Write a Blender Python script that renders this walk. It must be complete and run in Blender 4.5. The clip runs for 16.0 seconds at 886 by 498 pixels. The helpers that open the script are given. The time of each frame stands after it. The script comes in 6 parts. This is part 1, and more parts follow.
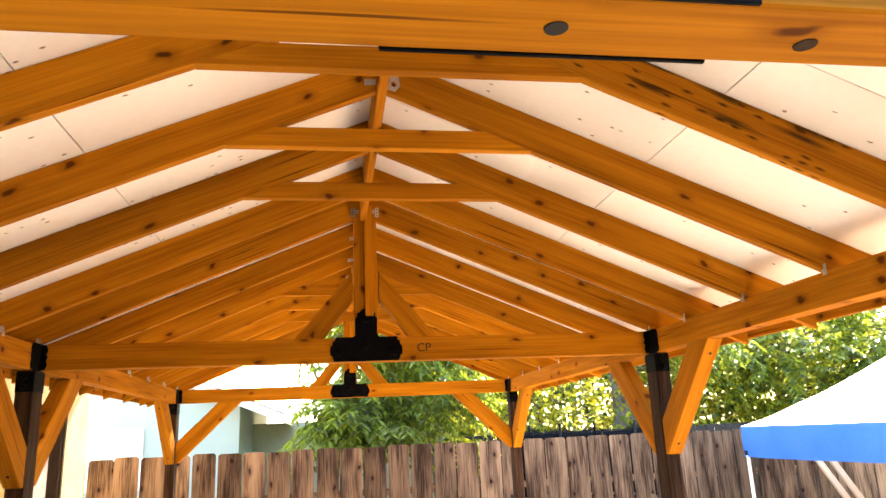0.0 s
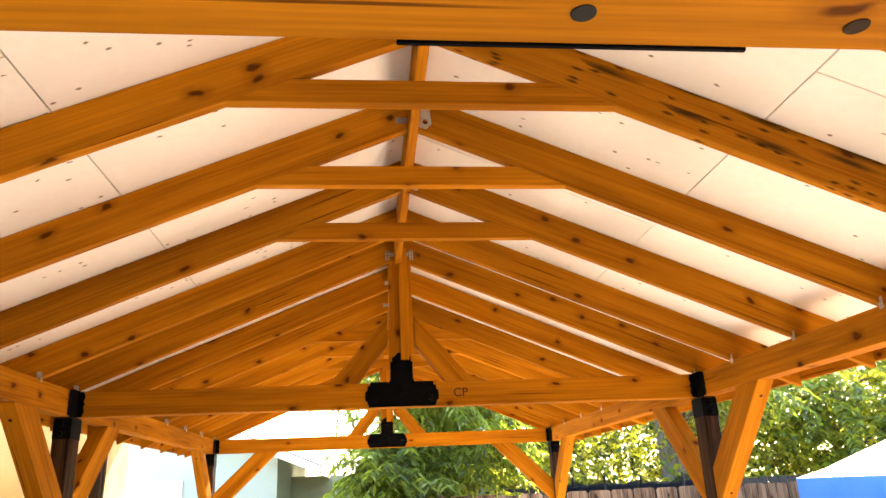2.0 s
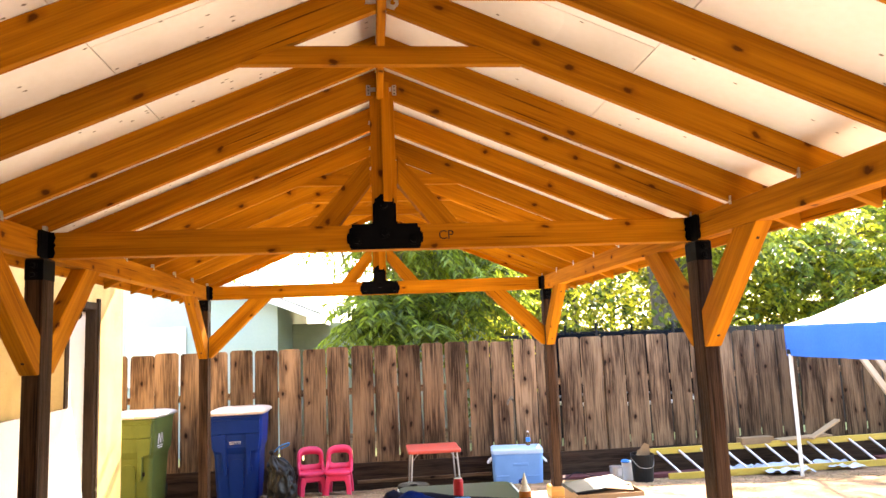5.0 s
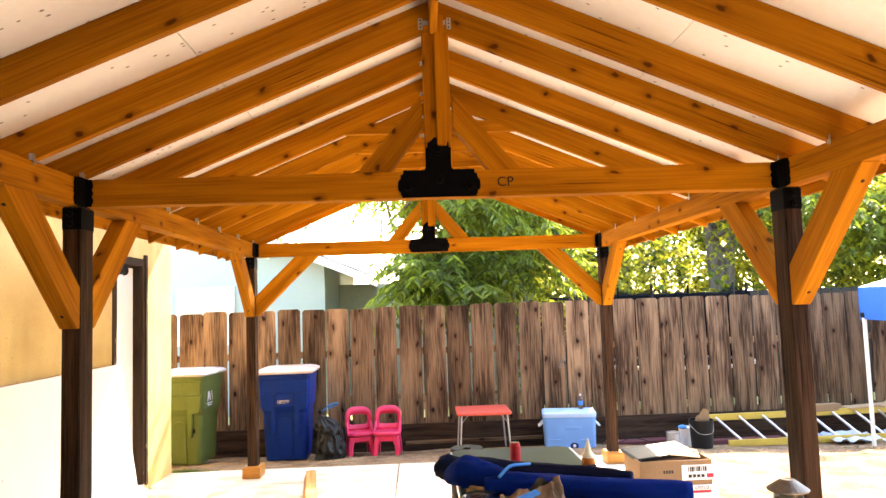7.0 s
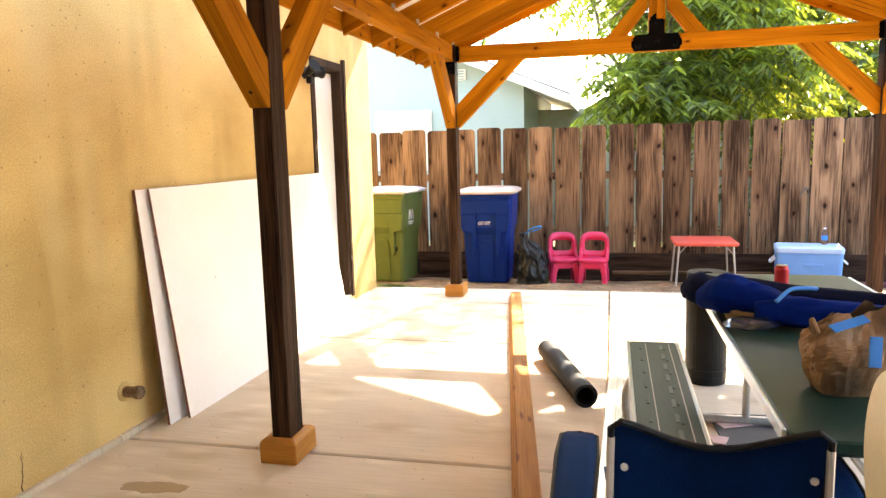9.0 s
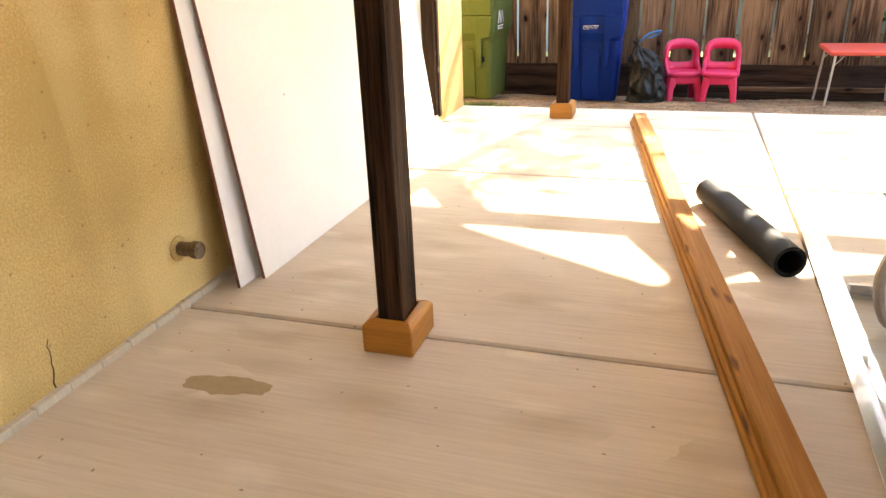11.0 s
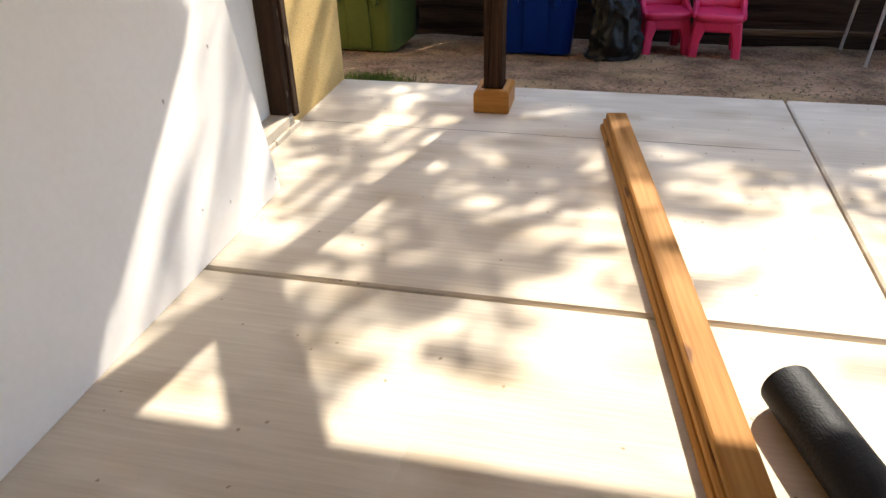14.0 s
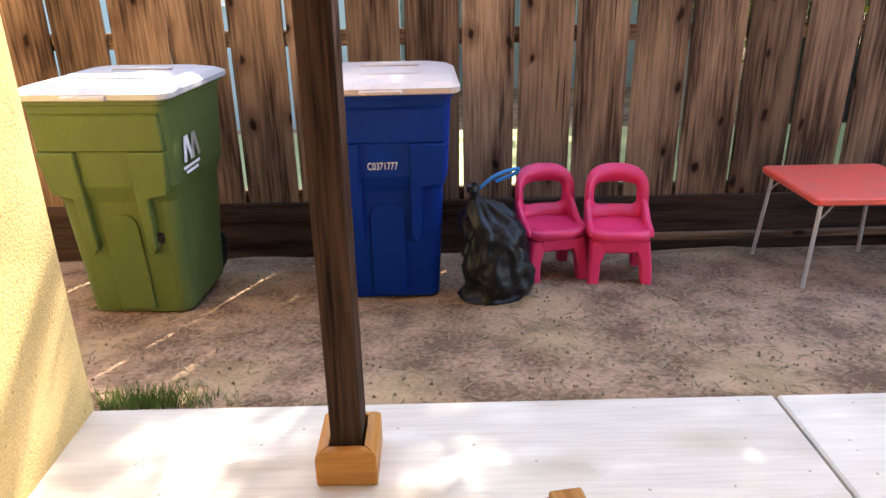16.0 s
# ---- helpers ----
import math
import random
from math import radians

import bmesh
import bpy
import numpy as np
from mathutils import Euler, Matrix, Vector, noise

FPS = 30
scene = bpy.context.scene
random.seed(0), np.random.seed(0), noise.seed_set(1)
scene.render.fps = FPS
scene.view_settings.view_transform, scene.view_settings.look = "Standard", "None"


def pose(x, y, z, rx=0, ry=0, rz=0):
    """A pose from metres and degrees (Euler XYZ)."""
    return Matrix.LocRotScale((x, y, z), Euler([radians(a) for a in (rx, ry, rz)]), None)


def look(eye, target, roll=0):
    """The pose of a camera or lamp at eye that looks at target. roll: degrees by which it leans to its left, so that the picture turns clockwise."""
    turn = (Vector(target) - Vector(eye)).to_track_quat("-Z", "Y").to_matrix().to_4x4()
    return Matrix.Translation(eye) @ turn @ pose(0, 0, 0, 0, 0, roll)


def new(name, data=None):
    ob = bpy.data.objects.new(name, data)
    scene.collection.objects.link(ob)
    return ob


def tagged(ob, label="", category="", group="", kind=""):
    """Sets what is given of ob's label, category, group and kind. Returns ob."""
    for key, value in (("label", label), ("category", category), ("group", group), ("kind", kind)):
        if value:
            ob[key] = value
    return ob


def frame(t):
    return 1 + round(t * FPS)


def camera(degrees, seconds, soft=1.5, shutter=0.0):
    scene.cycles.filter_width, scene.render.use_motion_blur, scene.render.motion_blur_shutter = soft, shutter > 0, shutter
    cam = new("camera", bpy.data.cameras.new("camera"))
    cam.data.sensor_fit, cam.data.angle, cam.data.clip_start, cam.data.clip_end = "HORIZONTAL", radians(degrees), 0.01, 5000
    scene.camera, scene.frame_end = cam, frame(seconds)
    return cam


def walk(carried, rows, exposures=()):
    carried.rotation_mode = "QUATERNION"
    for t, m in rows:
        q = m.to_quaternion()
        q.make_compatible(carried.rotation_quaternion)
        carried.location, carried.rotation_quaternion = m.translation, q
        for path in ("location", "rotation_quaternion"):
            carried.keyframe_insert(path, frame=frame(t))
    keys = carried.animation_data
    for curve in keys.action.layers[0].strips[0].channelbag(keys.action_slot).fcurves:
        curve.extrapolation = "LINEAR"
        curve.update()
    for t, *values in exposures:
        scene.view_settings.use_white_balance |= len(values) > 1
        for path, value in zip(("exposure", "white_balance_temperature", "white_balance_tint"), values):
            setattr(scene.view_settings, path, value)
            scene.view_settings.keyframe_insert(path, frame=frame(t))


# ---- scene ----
cam = camera(64.0, 16.0)
PATH = [
    (0, (-0.205, -4.248, 1.789), (0.11, -2.339, 2.295), -2.6),
    (0.5, (-0.214, -4.24, 1.799), (0.072, -2.345, 2.371), -2.7),
    (1, (-0.202, -4.244, 1.786), (0.048, -2.36, 2.409), -2.8),
    (1.5, (-0.205, -4.211, 1.777), (0.022, -2.332, 2.422), -2.7),
    (2, (-0.183, -4.182, 1.756), (0.028, -2.301, 2.402), -2.6),
    (2.5, (-0.157, -4.154, 1.734), (0.056, -2.265, 2.354), -2.5),
    (3, (-0.15, -4.116, 1.718), (0.07, -2.208, 2.276), -2.3),
    (3.5, (-0.149, -4.073, 1.704), (0.086, -2.144, 2.178), -2.3),
    (4, (-0.142, -4.064, 1.698), (0.1, -2.117, 2.082), -2.3),
    (4.2, (-0.127, -4.051, 1.706), (0.108, -2.095, 2.054), -2.3),
    (6.5, (-0.027, -3.702, 1.716), (0.098, -1.715, 1.906), -2.0),
    (7, (-0.115, -3.637, 1.673), (-0.043, -1.645, 1.83), -1.9),
    (7.5, (-0.188, -3.556, 1.623), (-0.224, -1.558, 1.716), -1.7),
    (8, (-0.219, -3.368, 1.569), (-0.399, -1.376, 1.56), -1.6),
    (8.5, (-0.24, -3.129, 1.505), (-0.572, -1.162, 1.364), -1.4),
    (9, (-0.361, -2.91, 1.415), (-0.824, -0.984, 1.138), -1.5),
    (9.5, (-0.502, -2.677, 1.365), (-1.053, -0.801, 0.948), -1.6),
    (10, (-0.644, -2.411, 1.35), (-1.245, -0.585, 0.796), -1.6),
    (10.2, (-0.723, -2.319, 1.32), (-1.334, -0.512, 0.719), -1.9),
    (12.3, (-1.178, -1.201, 1.231), (-1.651, 0.474, 0.246), -1.4),
    (12.5, (-1.179, -1.003, 1.249), (-1.636, 0.66, 0.236), -1.4),
    (13, (-1.175, -0.605, 1.253), (-1.627, 1.046, 0.219), -1.8),
    (13.5, (-1.277, -0.157, 1.262), (-1.691, 1.494, 0.212), -1.5),
    (14, (-1.289, 0.288, 1.3), (-1.693, 1.945, 0.255), -1.7),
    (14.5, (-1.39, 0.741, 1.324), (-1.751, 2.418, 0.295), -1.6),
    (15, (-1.452, 1.177, 1.35), (-1.745, 2.895, 0.369), -1.5),
    (15.5, (-1.548, 1.596, 1.384), (-1.716, 3.382, 0.498), -1.2),
    (16, (-1.565, 1.983, 1.433), (-1.548, 3.838, 0.687), -1.0),
]
EXPOSURES = [(0, 3.93, 7650, 11), (7, 3.8, 7900, 12), (9.5, 3.73, 7800, 11), (12.5, 3.42, 7650, 10), (13.2, 2.75, 7300, 9), (14.5, 1.93, 6200, 9), (15.0, 1.98, 6150, 9), (15.2, 2.12, 6200, 9), (15.6, 2.5, 6300, 10), (16, 3.15, 6450, 13)]
walk(cam, [(t, look(eye, target, roll)) for t, eye, target, roll in PATH], EXPOSURES)

# ---- world, sun, exposure ----
SUN = Vector((0.315, 1.09, 1.0)).normalized()
world = bpy.data.worlds.new("world")
scene.world = world
world.use_nodes = True
wn = world.node_tree.nodes
sky = wn.new("ShaderNodeTexSky")
sky.sky_type = "NISHITA"
sky.sun_disc = False
sky.sun_elevation = radians(41.6)
sky.sun_rotation = radians(16.1)
world.node_tree.links.new(sky.outputs[0], wn["Background"].inputs[0])
wn["Background"].inputs[1].default_value = 0.15
sun = new("sun", bpy.data.lights.new("sun", "SUN"))
sun.data.energy = 2.85
sun.data.angle = radians(0.6)
sun.data.color = (1.0, 0.93, 0.82)
sun.matrix_world = look(SUN * 60, (0, 0, 0))

rng = random.Random(7)


# ---- materials ----
def material(name, base, dark=None, rough=0.7, metal=0.0, scale=(6, 6, 6), fine=(60, 60, 60), amount=0.5, bump=0.15, spec=0.4, spread=0.0, coat=0.0):
    """Two scales of noise between base and dark, fine relief, and a change of tone from object to object."""
    m = bpy.data.materials.new(name)
    m.use_nodes = True
    t = m.node_tree
    n, l = t.nodes, t.links
    p = n["Principled BSDF"]
    p.inputs["Roughness"].default_value = rough
    p.inputs["Metallic"].default_value = metal
    p.inputs["Specular IOR Level"].default_value = spec
    p.inputs["Coat Weight"].default_value = coat
    dark = dark or tuple(c * 0.6 for c in base)
    co = n.new("ShaderNodeTexCoord")
    info = n.new("ShaderNodeObjectInfo")
    shift = n.new("ShaderNodeVectorMath")
    shift.operation = "MULTIPLY_ADD"
    comb = n.new("ShaderNodeCombineXYZ")
    for i in range(3):
        l.new(info.outputs["Random"], comb.inputs[i])
    l.new(comb.outputs[0], shift.inputs[0])
    shift.inputs[1].default_value = (37, 53, 71)
    l.new(co.outputs["Object"], shift.inputs[2])
    big = n.new("ShaderNodeTexNoise")
    small = n.new("ShaderNodeTexNoise")
    for node, s, detail in ((big, scale, 4), (small, fine, 3)):
        mp = n.new("ShaderNodeMapping")
        mp.inputs["Scale"].default_value = s
        l.new(shift.outputs[0], mp.inputs[0])
        l.new(mp.outputs[0], node.inputs["Vector"])
        node.inputs["Scale"].default_value = 1
        node.inputs["Detail"].default_value = detail
    add = n.new("ShaderNodeMath")
    add.operation = "MULTIPLY_ADD"
    l.new(small.outputs[0], add.inputs[0])
    add.inputs[1].default_value = 0.5
    half = n.new("ShaderNodeMath")
    half.operation = "MULTIPLY"
    half.inputs[1].default_value = 0.75
    l.new(big.outputs[0], half.inputs[0])
    l.new(half.outputs[0], add.inputs[2])
    ramp = n.new("ShaderNodeMapRange")
    ramp.inputs[1].default_value = 0.62 - 0.25
    ramp.inputs[2].default_value = 0.62 + 0.25
    ramp.inputs[3].default_value = 0.5 - amount
    ramp.inputs[4].default_value = 0.5 + amount
    l.new(add.outputs[0], ramp.inputs[0])
    mix = n.new("ShaderNodeMix")
    mix.data_type = "RGBA"
    mix.inputs[6].default_value = (*dark, 1)
    mix.inputs[7].default_value = (*base, 1)
    l.new(ramp.outputs[0], mix.inputs[0])
    hsv = n.new("ShaderNodeHueSaturation")
    l.new(mix.outputs[2], hsv.inputs["Color"])
    val = n.new("ShaderNodeMapRange")
    val.inputs[3].default_value = 1 - spread
    val.inputs[4].default_value = 1 + spread
    l.new(info.outputs["Random"], val.inputs[0])
    l.new(val.outputs[0], hsv.inputs["Value"])
    l.new(hsv.outputs[0], p.inputs["Base Color"])
    bp = n.new("ShaderNodeBump")
    bp.inputs["Strength"].default_value = bump
    bp.inputs["Distance"].default_value = 0.01
    l.new(add.outputs[0], bp.inputs["Height"])
    l.new(bp.outputs[0], p.inputs["Normal"])
    m["colour"] = hsv.name
    return m


def spots(m, colour, scale, size, strength=1.0, soft=0.3, seed=0.0, keep=1.0):
    """Dark spots such as knots, flecks or drips laid over a material; keep is the share of cells that carry one."""
    t = m.node_tree
    n, l = t.nodes, t.links
    p = n["Principled BSDF"]
    before = p.inputs["Base Color"].links[0].from_socket
    co = next(k for k in n if k.bl_idname == "ShaderNodeVectorMath")
    mp = n.new("ShaderNodeMapping")
    flat = [i for i in range(3) if scale[i]]
    mp.inputs["Scale"].default_value = [k or scale[flat[1]] for k in scale]
    mp.inputs["Location"].default_value = (seed, seed * 1.7, seed * 0.6)
    l.new(co.outputs[0], mp.inputs[0])
    wob = n.new("ShaderNodeTexNoise")
    wob.inputs["Scale"].default_value = 2.5
    l.new(mp.outputs[0], wob.inputs["Vector"])
    off = n.new("ShaderNodeVectorMath")
    off.operation = "MULTIPLY_ADD"
    off.inputs[1].default_value = (0.25, 0.25, 0.25)
    l.new(wob.outputs["Color"], off.inputs[0])
    l.new(mp.outputs[0], off.inputs[2])
    v = n.new("ShaderNodeTexVoronoi")
    v.inputs["Scale"].default_value = 1
    if len(flat) == 2:
        v.voronoi_dimensions = "2D"
        apart, pair = n.new("ShaderNodeSeparateXYZ"), n.new("ShaderNodeCombineXYZ")
        l.new(off.outputs[0], apart.inputs[0])
        both = n.new("ShaderNodeMath")
        l.new(apart.outputs[flat[1]], both.inputs[0])
        l.new(apart.outputs[3 - sum(flat)], both.inputs[1])
        l.new(apart.outputs[flat[0]], pair.inputs[0])
        l.new(both.outputs[0], pair.inputs[1])
        l.new(pair.outputs[0], v.inputs["Vector"])
    else:
        l.new(off.outputs[0], v.inputs["Vector"])
    mr = n.new("ShaderNodeMapRange")
    mr.inputs[1].default_value = size * (1 - soft)
    mr.inputs[2].default_value = size * (1 + soft)
    mr.inputs[3].default_value = strength
    mr.inputs[4].default_value = 0
    l.new(v.outputs["Distance"], mr.inputs[0])
    sep = n.new("ShaderNodeSeparateColor")
    l.new(v.outputs["Color"], sep.inputs[0])
    less = n.new("ShaderNodeMath")
    less.operation = "LESS_THAN"
    less.inputs[1].default_value = keep
    l.new(sep.outputs[0], less.inputs[0])
    mul = n.new("ShaderNodeMath")
    mul.operation = "MULTIPLY"
    l.new(mr.outputs[0], mul.inputs[0])
    l.new(less.outputs[0], mul.inputs[1])
    mix = n.new("ShaderNodeMix")
    mix.data_type = "RGBA"
    l.new(mul.outputs[0], mix.inputs[0])
    l.new(before, mix.inputs[6])
    mix.inputs[7].default_value = (*colour, 1)
    l.new(mix.outputs[2], p.inputs["Base Color"])
    return m


def glass(name, colour=(1, 1, 1), rough=0.0):
    m = bpy.data.materials.new(name)
    m.use_nodes = True
    p = m.node_tree.nodes["Principled BSDF"]
    p.inputs["Base Color"].default_value = (*colour, 1)
    p.inputs["Transmission Weight"].default_value = 1
    p.inputs["Roughness"].default_value = rough
    p.inputs["IOR"].default_value = 1.4
    return m


# stained fir: grain runs along local x
def knotty(m, halo, core, scale, keep, seed=0.0):
    """Knots with a dark heart and a softer ring, and fine drying cracks along the grain."""
    spots(m, halo, scale, 0.17, 0.6, 0.6, seed=seed, keep=keep)
    spots(m, core, scale, 0.085, 0.9, 0.35, seed=seed, keep=keep)
    spots(m, core, (0.9, 0, 46), 0.13, 0.85, 0.4, seed=seed + 2.3, keep=0.08)
    return m


WOOD = material("stained_fir", (0.55, 0.215, 0.014), (0.21, 0.068, 0.005), 0.7, spec=0.05, scale=(0.8, 8, 11), fine=(2.4, 90, 120), amount=0.55, bump=0.25, spread=0.17)
knotty(WOOD, (0.20, 0.062, 0.006), (0.075, 0.02, 0.004), (4.5, 0, 7.5), 0.3)
WOODSTAIN = material("mildewed_fir", (0.52, 0.205, 0.014), (0.20, 0.065, 0.005), 0.7, spec=0.05, scale=(0.8, 8, 11), fine=(2.4, 90, 120), amount=0.55, bump=0.25)
knotty(WOODSTAIN, (0.20, 0.062, 0.006), (0.075, 0.02, 0.004), (4.5, 0, 7.5), 0.2)
spots(WOODSTAIN, (0.02, 0.01, 0.005), (3.5, 0, 26), 0.3, 0.85, 0.7, seed=1.3, keep=0.34)
spots(WOODSTAIN, (0.02, 0.01, 0.005), (16, 0, 60), 0.28, 0.85, 0.6, seed=4.3, keep=0.2)
STRIP = material("faded_stained_strip", (0.48, 0.235, 0.066), (0.27, 0.112, 0.022), 0.65, spec=0.1, scale=(1.3, 14, 14), fine=(3, 90, 90), amount=0.7, bump=0.3, spread=0.12)
spots(STRIP, (0.12, 0.05, 0.02), (2.2, 9, 0), 0.1, 0.85, 0.4, keep=0.35)
TRIM = material("stained_trim", (0.52, 0.225, 0.036), (0.31, 0.115, 0.015), 0.5, scale=(2, 14, 14), fine=(8, 120, 120), bump=0.2, spread=0.1)
spots(TRIM, (0.2, 0.07, 0.02), (5, 12, 12), 0.14, 0.8, 0.3, keep=0.4)
POST = material("dark_stained_post", (0.064, 0.033, 0.019), (0.008, 0.004, 0.0026), 0.6, scale=(1.2, 22, 22), fine=(4, 130, 130), amount=0.9, bump=0.7, spec=0.05)
DECK = material("painted_deck", (0.93, 0.92, 0.92), (0.86, 0.84, 0.82), 0.75, scale=(1.5, 1.5, 1.5), fine=(30, 30, 30), bump=0.1)
spots(DECK, (0.04, 0.028, 0.024), (7, 16, 0), 0.055, 0.95, 0.5, keep=0.12)
spots(DECK, (0.10, 0.07, 0.05), (24, 40, 0), 0.2, 0.85, 0.4, seed=5.2, keep=0.02)
spots(DECK, (0.45, 0.38, 0.33), (1.3, 1.1, 0), 0.24, 0.3, 0.8, seed=8.1, keep=0.25)
IRON = material("black_steel", (0.004, 0.0045, 0.006), (0.002, 0.002, 0.003), 0.55, 0.0, scale=(20, 20, 20), fine=(160, 160, 160), bump=0.12, spec=0.04)
GALV = material("galvanised_steel", (0.62, 0.62, 0.6), (0.42, 0.42, 0.42), 0.35, 0.9, scale=(30, 30, 30), bump=0.05)
STUCCO = material("tan_stucco", (0.72, 0.52, 0.225), (0.47, 0.315, 0.12), 0.95, scale=(1.3, 1.3, 1.8), fine=(120, 120, 120), amount=0.75, bump=0.55, spec=0.1)
spots(STUCCO, (0.70, 0.56, 0.30), (0, 4, 0.9), 0.28, 0.28, 0.7, seed=2.0, keep=0.35)
spots(STUCCO, (0.33, 0.23, 0.09), (0, 5.5, 1.0), 0.27, 0.22, 0.7, seed=6.4, keep=0.3)
spots(STUCCO, (0.22, 0.15, 0.06), (0, 34, 34), 0.15, 0.7, 0.5, seed=3.3, keep=0.03)
CONCRETE = material("broom_concrete", (0.66, 0.58, 0.465), (0.50, 0.42, 0.32), 0.9, scale=(1.4, 2.6, 1), fine=(3.5, 80, 5), amount=0.56, bump=0.25, spec=0.25)
spots(CONCRETE, (0.22, 0.15, 0.08), (16, 16, 0), 0.07, 0.8, 0.5, keep=0.05)
spots(CONCRETE, (0.38, 0.29, 0.185), (2.2, 5, 0), 0.26, 0.5, 0.75, seed=7.7, keep=0.35)
spots(CONCRETE, (0.80, 0.72, 0.60), (3.1, 8, 0), 0.22, 0.35, 0.75, seed=2.9, keep=0.3)
SOIL = material("dry_soil", (0.37, 0.228, 0.136), (0.13, 0.076, 0.045), 1.0, scale=(3.5, 3.5, 3.5), fine=(45, 45, 45), amount=1.0, bump=1.0, spec=0.1)
spots(SOIL, (0.30, 0.23, 0.16), (22, 22, 0), 0.18, 0.5, 0.4, keep=0.05)
spots(SOIL, (0.42, 0.29, 0.14), (1.5, 1.9, 0), 0.26, 0.5, 0.75, seed=2.2, keep=0.4)
spots(SOIL, (0.10, 0.06, 0.04), (55, 55, 0), 0.2, 0.6, 0.5, seed=1.2, keep=0.03)
PICKET = material("weathered_cedar", (0.225, 0.138, 0.079), (0.038, 0.021, 0.013), 0.9, scale=(1.0, 7, 7), fine=(3.0, 70, 70), amount=1.0, bump=0.8, spread=0.45, spec=0.05)
spots(PICKET, (0.07, 0.035, 0.02), (2.7, 0, 5), 0.2, 0.7, 0.6, keep=0.36)
spots(PICKET, (0.014, 0.007, 0.005), (2.7, 0, 5), 0.085, 0.95, 0.35, keep=0.36)
spots(PICKET, (0.014, 0.007, 0.005), (0.7, 0, 30), 0.14, 0.9, 0.4, seed=4.1, keep=0.12)
# brown of the kickboard, much darker than the pickets
DARKBOARD = material("dark_board", (0.060, 0.036, 0.024), (0.018, 0.010, 0.007), 0.9, scale=(1.0, 12, 12), fine=(4, 75, 75), amount=0.9, bump=0.6, spec=0.05)
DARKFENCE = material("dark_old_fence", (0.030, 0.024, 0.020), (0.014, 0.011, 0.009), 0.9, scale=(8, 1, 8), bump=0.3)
PANEL = material("white_primed_panel", (0.86, 0.82, 0.775), (0.80, 0.755, 0.70), 0.6, scale=(2, 2, 2), fine=(40, 40, 40), bump=0.03)
spots(PANEL, (0.2, 0.13, 0.1), (0, 6, 6), 0.035, 0.7, 0.5, keep=0.05)
PANELEDGE = material("panel_edge", (0.30, 0.12, 0.075), (0.16, 0.06, 0.04), 0.8)
DOORWHITE = material("white_door_paint", (0.82, 0.80, 0.76), (0.76, 0.73, 0.68), 0.45, scale=(3, 3, 3), bump=0.03)
JAMB = material("old_brown_jamb", (0.06, 0.036, 0.022), (0.025, 0.014, 0.009), 0.8, spec=0.1, scale=(16, 16, 2), fine=(90, 90, 8), amount=0.7, bump=0.3)
spots(JAMB, (0.35, 0.28, 0.2), (30, 30, 8), 0.2, 0.7, 0.3, keep=0.08)
BLUEWALL = material("pale_blue_stucco", (0.36, 0.45, 0.44), (0.31, 0.40, 0.385), 0.9, scale=(1, 1, 1), fine=(50, 50, 50), bump=0.3)
SHINGLE = material("grey_shingle", (0.28, 0.27, 0.27), (0.17, 0.17, 0.17), 0.9, scale=(5, 5, 5), fine=(60, 60, 60), bump=0.5)
WHITEPAINT = material("white_paint", (0.8, 0.79, 0.76), (0.7, 0.69, 0.66), 0.5, scale=(4, 4, 4), bump=0.05)


# ---- building helpers ----
def mesh_of(bm, name, mats, smooth=False):
    me = bpy.data.meshes.new(name)
    bm.normal_update()
    bm.to_mesh(me)
    bm.free()
    for m in mats if isinstance(mats, (list, tuple)) else [mats]:
        me.materials.append(m)
    if smooth:
        for f in me.polygons:
            f.use_smooth = True
    return me


def part(name, bm, mat, parent=None, label="", at=None, smooth=False):
    ob = new(name, bm if isinstance(bm, bpy.types.Mesh) else mesh_of(bm, name, mat, smooth))
    if parent is not None:
        ob.parent = parent
    if at is not None:
        ob.matrix_basis = at
    return tagged(ob, label)


def thing(name, label, category, at=None, group="", kind=""):
    e = new(name)
    e.empty_display_size = 0.1
    if at is not None:
        e.matrix_basis = at
    return tagged(e, label, category, group, kind)


def box(sx, sy, sz, bevel=0.0, centre=(0, 0, 0), bm=None, seg=1):
    own = bmesh.new()
    bmesh.ops.create_cube(own, size=1, matrix=Matrix.Translation(centre) @ Matrix.Diagonal((sx, sy, sz, 1)))
    if bevel:
        bmesh.ops.bevel(own, geom=own.edges[:], offset=bevel, segments=seg, affect="EDGES", profile=0.5)
    return joined(own, bm)


def joined(own, bm):
    if bm is None:
        return own
    me = bpy.data.meshes.new("tmp")
    own.to_mesh(me)
    own.free()
    bm.from_mesh(me)
    bpy.data.meshes.remove(me)
    return bm


def prism(poly, depth, axis="x", bevel=0.0, bm=None):
    """A flat outline given thickness, centred on 0 along axis: x takes (y, z), y takes (x, z), z takes (x, y)."""
    own = bmesh.new()

    def put(a, b, d):
        return {"x": (d, a, b), "y": (a, d, b), "z": (a, b, d)}[axis]
    lo = [own.verts.new(put(a, b, -depth / 2)) for a, b in poly]
    hi = [own.verts.new(put(a, b, depth / 2)) for a, b in poly]
    own.faces.new(lo)
    own.faces.new(hi[::-1])
    for i in range(len(poly)):
        j = (i + 1) % len(poly)
        own.faces.new((lo[j], lo[i], hi[i], hi[j]))
    bmesh.ops.recalc_face_normals(own, faces=own.faces[:])
    if bevel:
        bmesh.ops.bevel(own, geom=own.edges[:], offset=bevel, segments=1, affect="EDGES")
    return joined(own, bm)


